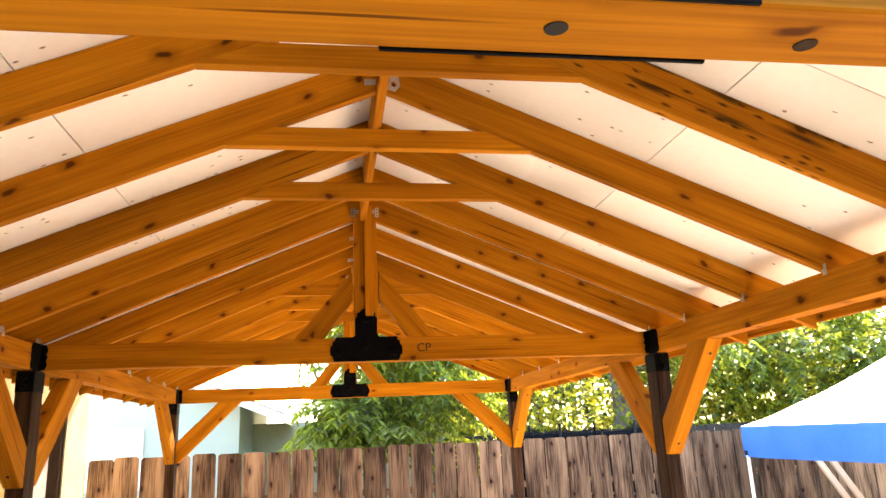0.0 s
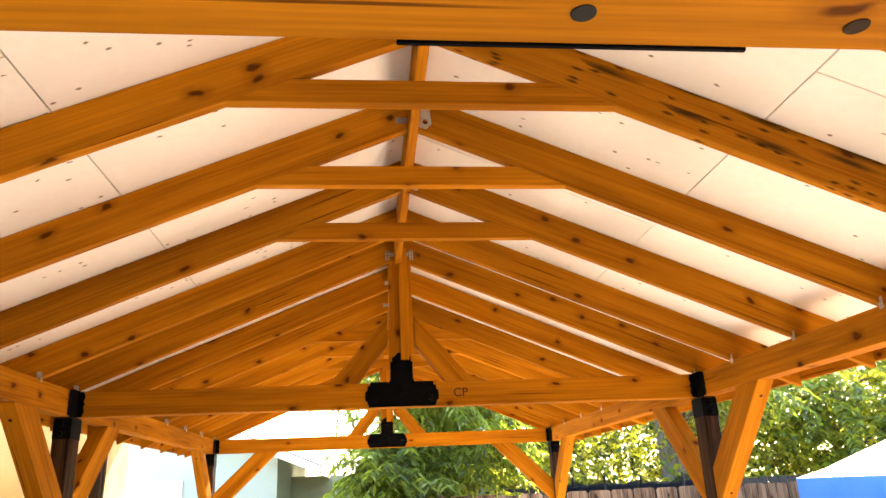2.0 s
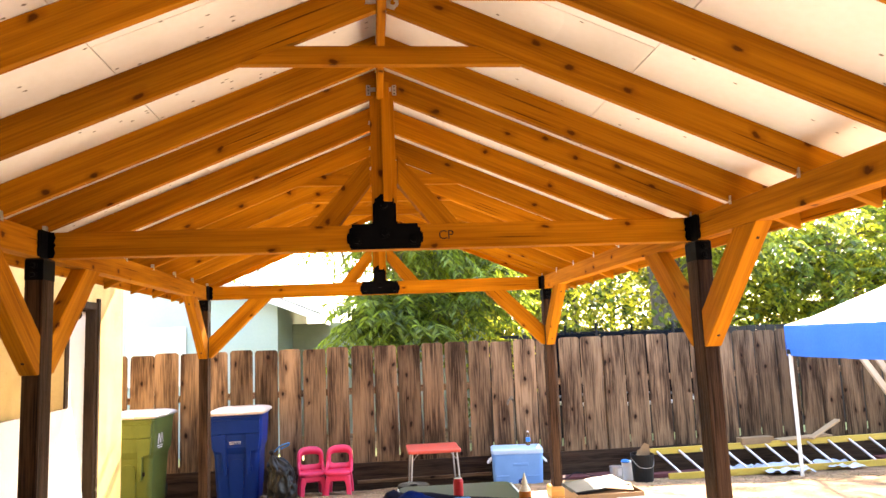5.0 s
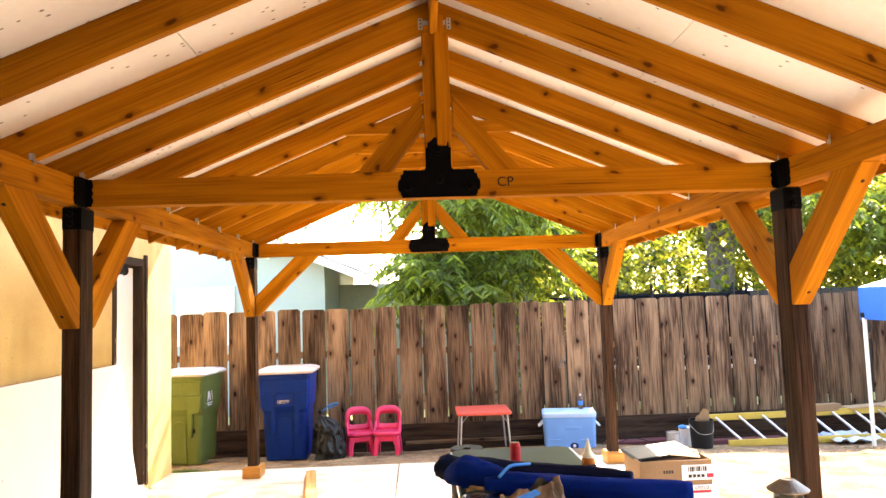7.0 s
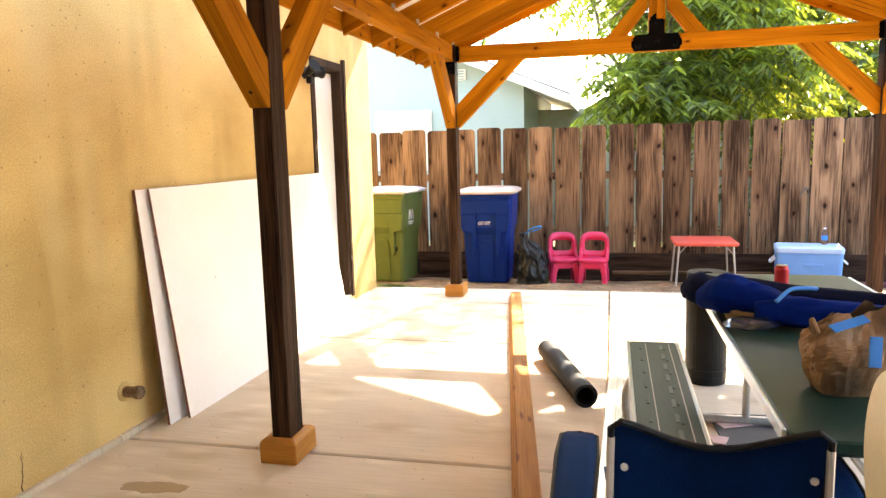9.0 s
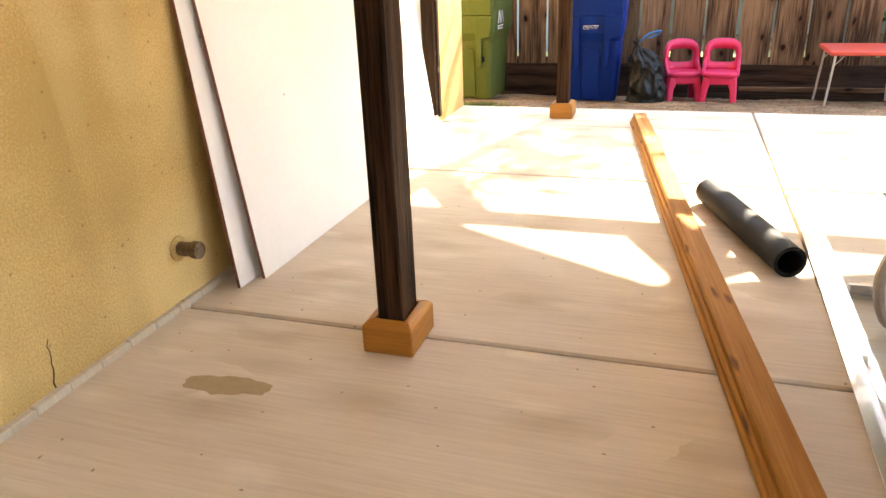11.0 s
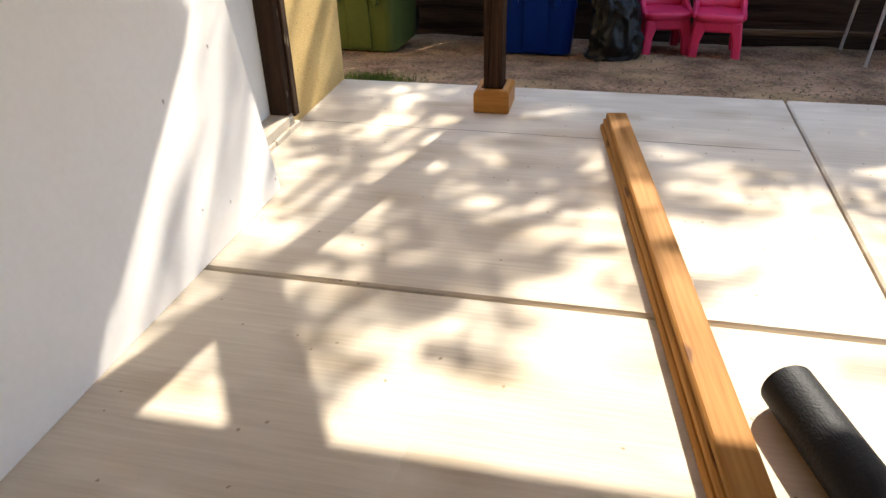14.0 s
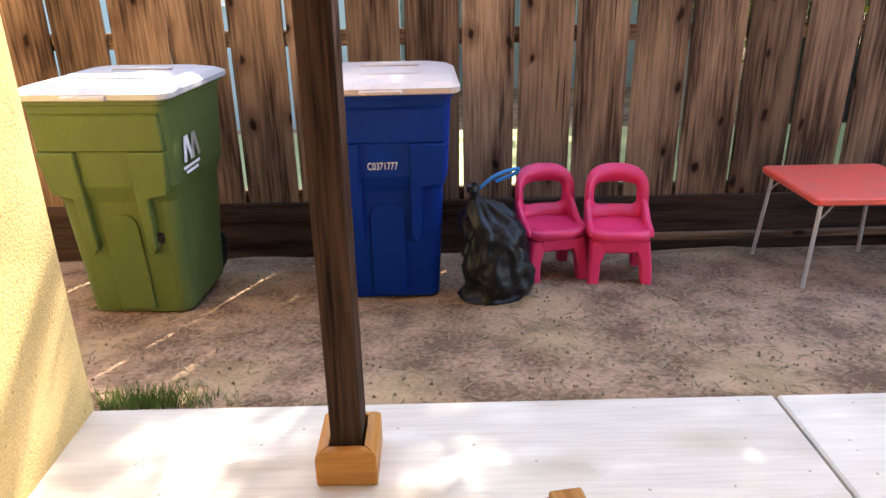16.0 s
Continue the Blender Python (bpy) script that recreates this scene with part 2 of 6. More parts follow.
def lathe(profile, seg=24, bm=None):
    """A body of revolution about z from (radius, height) pairs."""
    own = bmesh.new()
    rings = []
    for r, z in profile:
        rings.append([own.verts.new((r * math.cos(2 * math.pi * i / seg), r * math.sin(2 * math.pi * i / seg), z)) for i in range(seg)])
    for a, b in zip(rings, rings[1:]):
        for i in range(seg):
            own.faces.new((a[i], a[(i + 1) % seg], b[(i + 1) % seg], b[i]))
    own.faces.new(rings[0][::-1])
    own.faces.new(rings[-1])
    return joined(own, bm)


def tube(points, radius, seg=10, bm=None, closed=False):
    """A round bar along a line of points; radius may be a number or one per point."""
    own = bmesh.new()
    pts = [Vector(p) for p in points]
    rad = radius if isinstance(radius, (list, tuple)) else [radius] * len(pts)
    rings = []
    ref = None
    for i, p in enumerate(pts):
        d = (pts[min(i + 1, len(pts) - 1)] - pts[max(i - 1, 0)]).normalized()
        if ref is None:
            ref = d.orthogonal().normalized()
        ref = (ref - d * ref.dot(d)).normalized()
        side = d.cross(ref)
        rings.append([own.verts.new(p + rad[i] * (ref * math.cos(2 * math.pi * k / seg) + side * math.sin(2 * math.pi * k / seg))) for k in range(seg)])
    for a, b in zip(rings, rings[1:]):
        for k in range(seg):
            own.faces.new((a[k], a[(k + 1) % seg], b[(k + 1) % seg], b[k]))
    own.faces.new(rings[0][::-1])
    own.faces.new(rings[-1])
    return joined(own, bm)


def curve_pts(points, n=8):
    """A smooth line through the points."""
    p = [Vector(v) for v in points]
    p = [p[0] * 2 - p[1]] + p + [p[-1] * 2 - p[-2]]
    out = []
    for i in range(1, len(p) - 2):
        for k in range(n):
            t = k / n
            out.append(0.5 * (2 * p[i] + (p[i + 1] - p[i - 1]) * t + (2 * p[i - 1] - 5 * p[i] + 4 * p[i + 1] - p[i + 2]) * t * t
                              + (3 * p[i] - p[i - 1] - 3 * p[i + 1] + p[i + 2]) * t ** 3))
    return out + [p[-2]]


def along(p0, p1, up=(0, 0, 1)):
    """A pose whose x axis runs from p0 to p1, at their middle."""
    a, b = Vector(p0), Vector(p1)
    x = (b - a).normalized()
    y = Vector(up).cross(x).normalized()
    z = x.cross(y)
    m = Matrix((x, y, z)).transposed().to_4x4()
    m.translation = (a + b) / 2
    return m


def lumber(name, p0, p1, w, h, mat, parent=None, up=(0, 0, 1), bevel=0.004, label=""):
    return part(name, box((Vector(p1) - Vector(p0)).length, w, h, bevel), mat, parent, label, along(p0, p1, up))


def grained(name, bm, mat, parent, direction, face, at):
    """A part whose grain (local x) runs along direction, its broad face turned to face."""
    x = Vector(direction).normalized()
    y = Vector(face).normalized()
    m = Matrix((x, y, x.cross(y))).transposed().to_4x4()
    bmesh.ops.transform(bm, matrix=m.inverted(), verts=bm.verts[:])
    return part(name, bm, mat, parent, at=at @ m)


# ---- setting ----
SLOPE = 5 / 12
SLAB_END = 4.11


def soil_z(x, y):
    z = -0.012
    if y > SLAB_END - 0.1:
        z -= 0.125 * min(y - SLAB_END + 0.1, 2.2) * min(1.0, 1.0)
    if x > 2.4:
        z -= 0.03 * min(x - 2.4, 2.0)
    return z


def terrain():
    bm = bmesh.new()
    xs = [-60, -30, -14, -8, -5] + [-4 + 0.16 * i for i in range(76)] + [9, 12, 20, 40, 70]
    ys = [-60, -30, -12, -6, -3, 0, 2] + [3 + 0.16 * i for i in range(30)] + [9, 11, 15, 25, 45, 80]
    grid = []
    for y in ys:
        row = []
        for x in xs:
            near = -4 <= x <= 8.2 and 4.1 < y < 7.7
            z = soil_z(x, y) + (0.018 * noise.noise((x * 2.1, y * 2.1, 0)) + 0.008 * noise.noise((x * 7, y * 7, 3)) if near else 0)
            if -2.82 < x < 2.35 and y < SLAB_END - 0.02:
                z = -0.09
            row.append(bm.verts.new((x, y, z)))
        grid.append(row)
    for a, b in zip(grid, grid[1:]):
        for i in range(len(xs) - 1):
            bm.faces.new((a[i], a[i + 1], b[i + 1], b[i]))
    return part("ground", bm, SOIL, None, smooth=True)


tagged(terrain(), "dry bare brown soil with scattered grit behind the slab", "ground", kind="structure")

slab = thing("pavement", "broom-finished pale concrete patio slab with tooled joints", "pavement", kind="structure")
XJ = [-2.80, -0.38, 2.3]
YJ = [-12.0, -10.0, -8.0, -5.9, -3.9, -1.95, 0.07, 2.085, SLAB_END]
for i in range(2):
    for j in range(len(YJ) - 1):
        x0, x1, y0, y1 = XJ[i] + 0.006, XJ[i + 1] - 0.006, YJ[j] + 0.008, YJ[j + 1] - 0.008
        part("concrete_panel", box(x1 - x0, y1 - y0, 0.12, 0.008), CONCRETE, slab, at=Matrix.Translation(((x0 + x1) / 2, (y0 + y1) / 2, -0.06)))
part("joint_bed", box(5.0, 15.9, 0.02), SOIL, slab, at=Matrix.Translation((-0.22, -4.0, -0.045)))

pts = [(0.15 * math.cos(a) * (1 + 0.35 * noise.noise((math.cos(a) * 2, math.sin(a) * 2, 7))), 0.05 * math.sin(a) * (1 + 0.5 * noise.noise((math.cos(a) * 3, math.sin(a) * 3, 2)))) for a in [i * math.pi / 16 for i in range(32)]]
part("spill_mark", prism(pts, 0.003, "z"), material("dried_spill", (0.40, 0.30, 0.17), (0.33, 0.24, 0.13), 0.8, scale=(20, 30, 1), bump=0.1), slab, at=Matrix.Translation((-2.28, -0.385, 0.0)) @ pose(0, 0, 0, 0, 0, 5))
crack = random.Random(5)
line = [(-2.77 + 0.06 * i, 3.435 + 0.004 * math.sin(i * 0.5) + crack.uniform(-0.003, 0.003), 0.0) for i in range(40)]
part("slab_crack", tube(line, 0.0013, 4), material("crack_dirt", (0.24, 0.19, 0.14), (0.15, 0.11, 0.08), 1.0), slab, "fine wandering crack")
# the house with the door: wall in pieces round the opening
WX = -2.78
DY0, DY1, DZ0, DZ1 = 2.635, 3.35, 0.06, 2.21
house = thing("wall_west", "tan stucco house wall, weathered and stained, beside the patio", "wall", kind="structure")


def wall_piece(y0, y1, z0, z1, t=0.2):
    part("wall_section", box(t, y1 - y0, z1 - z0), STUCCO, house, at=Matrix.Translation((WX - t / 2, (y0 + y1) / 2, (z0 + z1) / 2)))


wall_piece(-9, DY0, -0.1, 3.3)
wall_piece(DY1, 4.10, -0.1, 3.3)
wall_piece(DY0, DY1, DZ1, 3.3)
wall_piece(DY0, DY1, -0.1, 0.02)
part("wall_return", box(4.0, 0.2, 3.4), STUCCO, house, at=Matrix.Translation((WX - 2.2, 4.0, 1.6)))
part("door_sill", box(0.26, DY1 - DY0, 0.06, 0.008), CONCRETE, house, at=Matrix.Translation((WX - 0.115, (DY0 + DY1) / 2, 0.05)))
# eave and roof sit out of view, added to shade this wall
part("eave_soffit", box(0.78, 14.0, 0.03), WHITEPAINT, house, at=Matrix.Translation((WX + 0.38, -2.45, 3.02)))
part("house_roof", box(5.0, 14.0, 0.05), SHINGLE, house, at=Matrix.Translation((WX - 1.6, -2.45, 3.85)) @ Matrix.Rotation(radians(18), 4, "Y"))
part("house_floor", box(4.4, 13, 0.02), WHITEPAINT, house, at=Matrix.Translation((WX - 2.4, -2.6, -0.05)))
chips = random.Random(3)
bm = bmesh.new()
for i in range(68):
    y0 = -6.0 + i * 0.14
    if y0 + 0.14 < DY1 + 0.1:
        pick = rng if i < 60 else chips
        box(0.03 + 0.012 * pick.random(), 0.139, 0.03 + 0.012 * pick.random(), 0.004, (WX + 0.008, y0 + 0.07, 0.008), bm)
part("footing_edge", bm, CONCRETE, house, "rough grey footing along the slab")
line = [(WX + 0.0004, -0.576 + 0.018 * i / 8 + chips.uniform(-0.006, 0.006), 0.03 + 0.165 * i / 8) for i in range(9)]
part("wall_crack", tube(line, [0.0028 - 0.0002 * i for i in range(9)], 4), JAMB, house, "short upright crack")
door = thing("door_1", "closed white flush door in a worn dark brown frame", "door", kind="structure")
part("door_leaf", box(0.045, DY1 - DY0 - 0.14, DZ1 - 0.17, 0.003), DOORWHITE, door, at=Matrix.Translation((WX - 0.10, (DY0 + DY1) / 2, (DZ1 - 0.09 + 0.08) / 2)))
for y in (DY0 + 0.035, DY1 - 0.035):
    part("jamb", box(0.19, 0.07, DZ1 - 0.08, 0.004), JAMB, door, at=Matrix.Translation((WX - 0.08, y, (DZ1 + 0.08) / 2)))
part("door_head", box(0.19, DY1 - DY0 - 0.14, 0.07, 0.004), JAMB, door, at=Matrix.Translation((WX - 0.08, (DY0 + DY1) / 2, DZ1 - 0.035)))
part("brick_mould", box(0.03, 0.05, DZ1 - 0.02, 0.004), JAMB, door, at=Matrix.Translation((WX + 0.015, DY1 + 0.005, (DZ1 + 0.1) / 2)))

# ---- the pavilion ----
BZ0, BZ1 = 2.228, 2.368
PX = 1.845
TRUSS = [-3.64, 0.0, 3.76]
RY = [0.15 + 0.605 * k for k in range(-6, 0)] + [0.012 + 0.622 * k for k in range(7)]
RUNDER = 3.125
RD = 0.147
pav = thing("pavilion", "gabled timber patio pavilion with orange-stained rafters and dark posts", "pavilion")


def under(x):
    return RUNDER - SLOPE * abs(x)


def t_plate_outline(s=1.0):
    half = [(0.215, 0.0), (0.212, 0.03), (0.2, 0.04), (0.2, 0.06), (0.185, 0.066), (0.185, 0.085), (0.075, 0.085), (0.066, 0.1), (0.066, 0.2),
            (0.055, 0.205), (0.055, 0.228), (0.04, 0.234), (0.02, 0.255)]
    low = [(0.193, -0.058), (0.193, -0.046), (0.2, -0.044), (0.2, -0.028), (0.212, -0.022)]
    right = low + half
    return [(x * s, z * s) for x, z in right] + [(-x * s, z * s) for x, z in right[::-1]]


def bolt(parent, at, r=0.017, facing=-1):
    bm = lathe([(r * 1.6, 0), (r * 1.6, 0.003), (r * 1.35, 0.006), (r * 0.4, 0.0065)], 20)
    lathe([(r * 0.5, 0.006), (r * 1.08, 0.0062), (r * 1.1, 0.008), (r * 1.1, 0.019), (r * 0.95, 0.022), (r * 0.3, 0.0225)], 6, bm)
    part("bolt", bm, IRON, parent, at=Matrix.Translation(at) @ pose(0, 0, 0, 90 if facing < 0 else -90))


EAVE = 2.18
for ti, ty in enumerate(TRUSS):
    dz = -0.025 if ti == 0 else 0.0
    fy = ty - (0.022 if ti == 0 else 0.0)
    lumber("tie_beam", (-PX + 0.045, (fy + ty + 0.09) / 2, (BZ0 + BZ1) / 2 + dz), (PX - 0.045, (fy + ty + 0.09) / 2, (BZ0 + BZ1) / 2 + dz), ty + 0.09 - fy, BZ1 - BZ0, WOOD, pav)
    kp_top = under(0) - 0.03
    lumber("king_post", (0.01, ty + 0.05, BZ1), (0.01, ty + 0.05, kp_top + 0.165), 0.1, 0.14, WOOD, pav, up=(1, 0, 0))
    lumber("king_post_strip", (0.03, ty - 0.012, BZ1 + 0.13), (0.03, ty - 0.012, kp_top + 0.1), 0.05, 0.024, WOOD, pav, up=(0, 1, 0))
    for s in (-1, 1):
        poly = [(s * 0.08 + 0.01, 2.60), (s * 0.08 + 0.01, 2.775), (s * 0.425 + 0.01, BZ1), (s * 0.26 + 0.01, BZ1)]
        grained("strut", prism(poly, 0.088, "y", 0.003), WOOD, pav, (s * 0.345, 0, -0.407), (0, 1, 0), Matrix.Translation((0, ty + 0.045, 0)))
    for face, y in ((-1, fy - 0.003), (1, ty + 0.093)):
        plate = part("t_plate", prism(t_plate_outline(), 0.006, "y", 0.001), IRON, pav, "black steel T-shaped truss plate", at=Matrix.Translation((0.042 if ti == 0 else 0.008, y, 2.288 + dz - (0.003 if ti == 0 else 0.0))))
        for bx, bz in ((-0.16, -0.008), (0.16, -0.008), (0, 0.19), (0, 0.03)):
            bolt(plate, (bx, 0.003 * face, bz), 0.018, face)
    for s in (-1, 1):
        post = lumber("post", (s * PX, ty + 0.03, 0.0), (s * PX, ty + 0.03, BZ0), 0.092, 0.14, POST, pav, up=(0, 1, 0), bevel=0.005, label="dark brown stained post")
        # base trim box: four mitred boards with a sloped top
        for a in range(4):
            bm = bmesh.new()
            hw, hd = (0.046, 0.070) if a % 2 == 0 else (0.070, 0.046)
            poly = [(hd + 0.006, 0.0), (hd + 0.044, 0.0), (hd + 0.044, 0.098), (hd + 0.03, 0.113), (hd + 0.006, 0.118)]
            ends = []
            for side in (-1, 1):
                ends.append([bm.verts.new((r, side * (r - hd + hw - 0.0008), z)) for r, z in poly])
            bm.faces.new(ends[0])
            bm.faces.new(ends[1][::-1])
            for i in range(5):
                j = (i + 1) % 5
                bm.faces.new((ends[0][j], ends[0][i], ends[1][i], ends[1][j]))
            bmesh.ops.recalc_face_normals(bm, faces=bm.faces[:])
            bmesh.ops.bevel(bm, geom=bm.edges[:], offset=0.003, segments=1, affect="EDGES")
            bmesh.ops.rotate(bm, verts=bm.verts[:], cent=(0, 0, 0), matrix=Matrix.Rotation(math.pi / 2, 3, "Z"))
            part("base_trim", bm, TRIM, pav, at=Matrix.Translation((s * PX, ty + 0.03, 0.001)) @ pose(0, 0, 0, 0, 0, 90 * a))
        # black corner bracket round the joint of beam and plates
        br = part("corner_bracket", box(0.006, 0.13, 0.15, 0.001), IRON, pav, at=Matrix.Translation((s * (PX - 0.05), ty - 0.02, (BZ0 + BZ1) / 2)))
        poly = [(-0.03, -0.07), (0.05, -0.07), (0.06, -0.04), (0.052, -0.015), (0.062, 0.0), (0.052, 0.015), (0.06, 0.04), (0.05, 0.07), (-0.03, 0.07)]
        part("bracket_wing", prism([(x * -s, z) for x, z in poly], 0.005, "y", 0.001), IRON, pav, at=Matrix.Translation((s * (PX - 0.03), ty - 0.004, (BZ0 + BZ1) / 2)))
        poly2 = [(-y - 0.06, z) for y, z in poly]
        part("bracket_wing", prism(poly2, 0.005, "x", 0.001), IRON, pav, at=Matrix.Translation((s * (PX - 0.049), ty + 0.0, (BZ0 + BZ1) / 2)))
        part("post_cap", box(0.096, 0.144, 0.11, 0.003), IRON, pav, at=Matrix.Translation((s * PX, ty + 0.03, BZ0 - 0.062)))
        for dz in (-0.09, -0.04):
            bolt(pav, (s * PX, ty - 0.043, BZ0 + dz), 0.012, -1)
        # braces along the plate, and inward on the end trusses
        runs = {0: [1], 1: [-1, 1], 2: [-1]}[ti]
        for d in runs:
            e = 0.085 if d < 0 else 0.055
            poly = [(d * e, 1.615), (d * (e + 0.025), 1.615), (d * (e + 0.66), BZ0), (d * (e + 0.43), BZ0), (d * e, 1.82)]
            brace = grained("brace", prism(poly, 0.09, "x", 0.004), WOOD, pav, (0, d * 0.645, 0.628), (1, 0, 0), Matrix.Translation((s * PX, ty + 0.045, 0)))
            for f_ in (0.1, 0.88):
                p, q = Vector((0, d * (e + 0.025), 1.615)), Vector((0, d * (e + 0.66), BZ0))
                nrm = Vector((0, d * (q.z - p.z), -abs(q.y - p.y))).normalized()
                part("bolt_plug", lathe([(0.009, 0), (0.009, 0.0012), (0.003, 0.0014)], 12), JAMB, pav, at=Matrix.Translation((s * PX, ty + 0.045, 0)) @ Matrix.Translation(p.lerp(q, f_) + nrm * 0.0002) @ nrm.to_track_quat("Z", "Y").to_matrix().to_4x4())
        if ti != 1:
            poly = [(-s * 0.045, 1.62), (-s * 0.07, 1.62), (-s * 0.69, BZ0), (-s * 0.46, BZ0), (-s * 0.045, 1.825)]
            grained("brace", prism(poly, 0.09, "y", 0.004), WOOD, pav, (-s * 0.61, 0, 0.628), (0, 1, 0), Matrix.Translation((s * PX, ty + 0.045, 0)))

for s in (-1, 1):
    for y0, y1 in ((TRUSS[0] + 0.0, TRUSS[1] + 0.045), (TRUSS[1] + 0.046, TRUSS[2] + 0.09)):
        lumber("plate_beam", (s * PX, y0, (BZ0 + BZ1) / 2), (s * PX, y1, (BZ0 + BZ1) / 2), 0.09, BZ1 - BZ0, WOOD, pav)

Y0, Y1 = RY[0] - 0.3, 4.085
lumber("ridge_board", (0.0, Y0, under(0) + 0.058), (0.0, Y1, under(0) + 0.058), 0.038, 0.17, WOOD, pav)
rl = (EAVE - 0.02) / math.cos(math.atan(SLOPE))


def rafter_mesh():
    """One rafter with a plumb cut at ridge and tail, and a notch over the plate; x runs up the slope from the ridge plane outwards."""
    v = RD / math.cos(math.atan(SLOPE))
    xin, xp0, xp1 = 0.021, PX - 0.045, PX + 0.045
    poly = [(xin, under(xin)), (xin, under(xin) + v), (EAVE, under(EAVE) + v), (EAVE, under(EAVE)), (xp1, under(xp1)), (xp1, BZ1), (xp1 - 0.07, BZ1), (xp1 - 0.07, under(xp1 - 0.07))]
    poly = poly[:5] + ([(xp1, BZ1)] if under(xp1) < BZ1 else []) + [((RUNDER - BZ1) / SLOPE, BZ1)]
    bm = prism(poly, 0.038, "y", 0.0025)
    # lay the grain: turn the mesh so that local x follows the slope
    bmesh.ops.rotate(bm, verts=bm.verts[:], cent=(0, 0, RUNDER), matrix=Matrix.Rotation(-math.atan(SLOPE), 3, "Y"))
    return bm


raft = mesh_of(rafter_mesh(), "rafter", WOOD)
turn = Matrix.Translation((0, 0, RUNDER)) @ Matrix.Rotation(math.atan(SLOPE), 4, "Y") @ Matrix.Translation((0, 0, -RUNDER))
raft2 = raft.copy()
raft2.materials[0] = WOODSTAIN
for y in RY + [Y1 - 0.02]:
    for s in (0, 180):
        part("rafter", raft2 if s == 0 and y == RY[2] else raft, WOOD, pav, at=Matrix.Translation((0, y, 0)) @ pose(0, 0, 0, 0, 0, s) @ turn)
for k in (2, 3, 4, 8, 9, 10):
    y = RY[k]
    z0, z1 = 2.875, 2.955
    xo, xi = (RUNDER - z0) / SLOPE, (RUNDER - z1) / SLOPE
    part("collar_tie", prism([(-xo, z0), (xo, z0), (xi, z1), (-xi, z1)], 0.04, "y", 0.002), WOOD, pav, at=Matrix.Translation((0, y, 0)))
# hurricane ties at the plate, and angle ties at the ridge
tie = bmesh.new()
box(0.002, 0.024, 0.045, 0, (0, 0, 0), tie)
box(0.02, 0.002, 0.03, 0, (0.01, 0.012, 0.01), tie)
for hz in (-0.012, 0.012):
    box(0.003, 0.008, 0.008, 0, (-0.001, 0, hz), tie)
tie = mesh_of(tie, "rafter_tie", GALV)
for y in RY:
    for s in (-1, 1):
        part("rafter_tie", tie, GALV, pav, at=Matrix.Translation((s * (PX - 0.048), y - 0.022, BZ1 + 0.008)) @ pose(0, 0, 0, 0, 0, 0 if s > 0 else 180))
        part("ridge_tie", tie, GALV, pav, at=Matrix.Translation((s * 0.045, y - 0.022, under(0) + 0.03)) @ pose(0, 0, 0, 90 * s, 0, 90))
# perforated angles beside the middle king post, and hangers at the ridge
for s in (-1, 1):
    plate = part("king_post_tie", box(0.024, 0.003, 0.062, 0.001), GALV, pav, "pale perforated steel angle", at=Matrix.Translation((0.01 + s * 0.074, -0.012, under(0) + 0.024)))
    for hz in (-0.02, 0.0, 0.02):
        part("screw_hole", lathe([(0.004, 0), (0.004, 0.0012), (0.001, 0.0014)], 10), IRON, plate, at=Matrix.Translation((0, -0.0016, hz)) @ pose(0, 0, 0, 90))
for k in (2, 3, 4):
    hanger = part("ridge_hanger", prism([(0, -0.035), (0.03, -0.045), (0.052, -0.02), (0.045, 0.05), (0, 0.06)], 0.003, "y", 0.0006), GALV, pav, "galvanised ridge hanger", at=Matrix.Translation((0.022, RY[k] - 0.0215, under(0) + 0.035)))
    part("screw_hole", lathe([(0.011, 0), (0.011, 0.0012), (0.002, 0.0014)], 14), WOOD, hanger, at=Matrix.Translation((0.027, -0.0016, -0.012)) @ pose(0, 0, 0, 90))
# roof deck: four-foot sheets, with fascia and shingles over them
v = RD / math.cos(math.atan(SLOPE))
ang = math.atan(SLOPE)
for s in (-1, 1):
    for r, (a, b) in enumerate(((0.0, 1.17), (1.175, EAVE / math.cos(ang)))):
        y = Y0 + (0.0 if r == 0 else -1.22)
        while y < Y1 + 0.02:
            ya, yb = max(y + 0.002, Y0), min(y + 2.437, Y1 + 0.02)
            if yb - ya > 0.05:
                m = Matrix.Translation((0, (ya + yb) / 2, RUNDER + v)) @ pose(0, 0, 0, 0, 0, 0 if s > 0 else 180) @ Matrix.Rotation(ang, 4, "Y") @ Matrix.Translation(((a + b) / 2, 0, 0.007))
                part("deck_sheet", box(b - a, yb - ya, 0.012), DECK, pav, at=m)
            y += 2.44
    m = Matrix.Translation((0, (Y0 + Y1) / 2, RUNDER + v + 0.02)) @ pose(0, 0, 0, 0, 0, 0 if s > 0 else 180) @ Matrix.Rotation(ang, 4, "Y") @ Matrix.Translation((EAVE / math.cos(ang) / 2 + 0.01, 0, 0.003))
    part("shingle_layer", box(EAVE / math.cos(ang) + 0.02, Y1 - Y0 + 0.08, 0.012), SHINGLE, pav, at=m)
    lumber("fascia", (s * (EAVE + 0.012), Y0, under(EAVE) + 0.11), (s * (EAVE + 0.012), Y1 + 0.02, under(EAVE) + 0.11), 0.02, 0.16, WOOD, pav)

# plain dark wall added out of view: closes the yard, cuts southern light
south = thing("south_light_block", "unseen plain dark wall added to block light from behind", "wall", kind="structure")
part("boards", box(17.0, 0.1, 3.6), DARKFENCE, south, at=Matrix.Translation((2.0, -6.0, 1.7)))

# ---- back fence ----
FY = 6.2
FB, FT = -0.24, 1.67
fence = thing("fence", "weathered brown dog-ear plank fence with sunlit gaps", "fence", kind="structure")


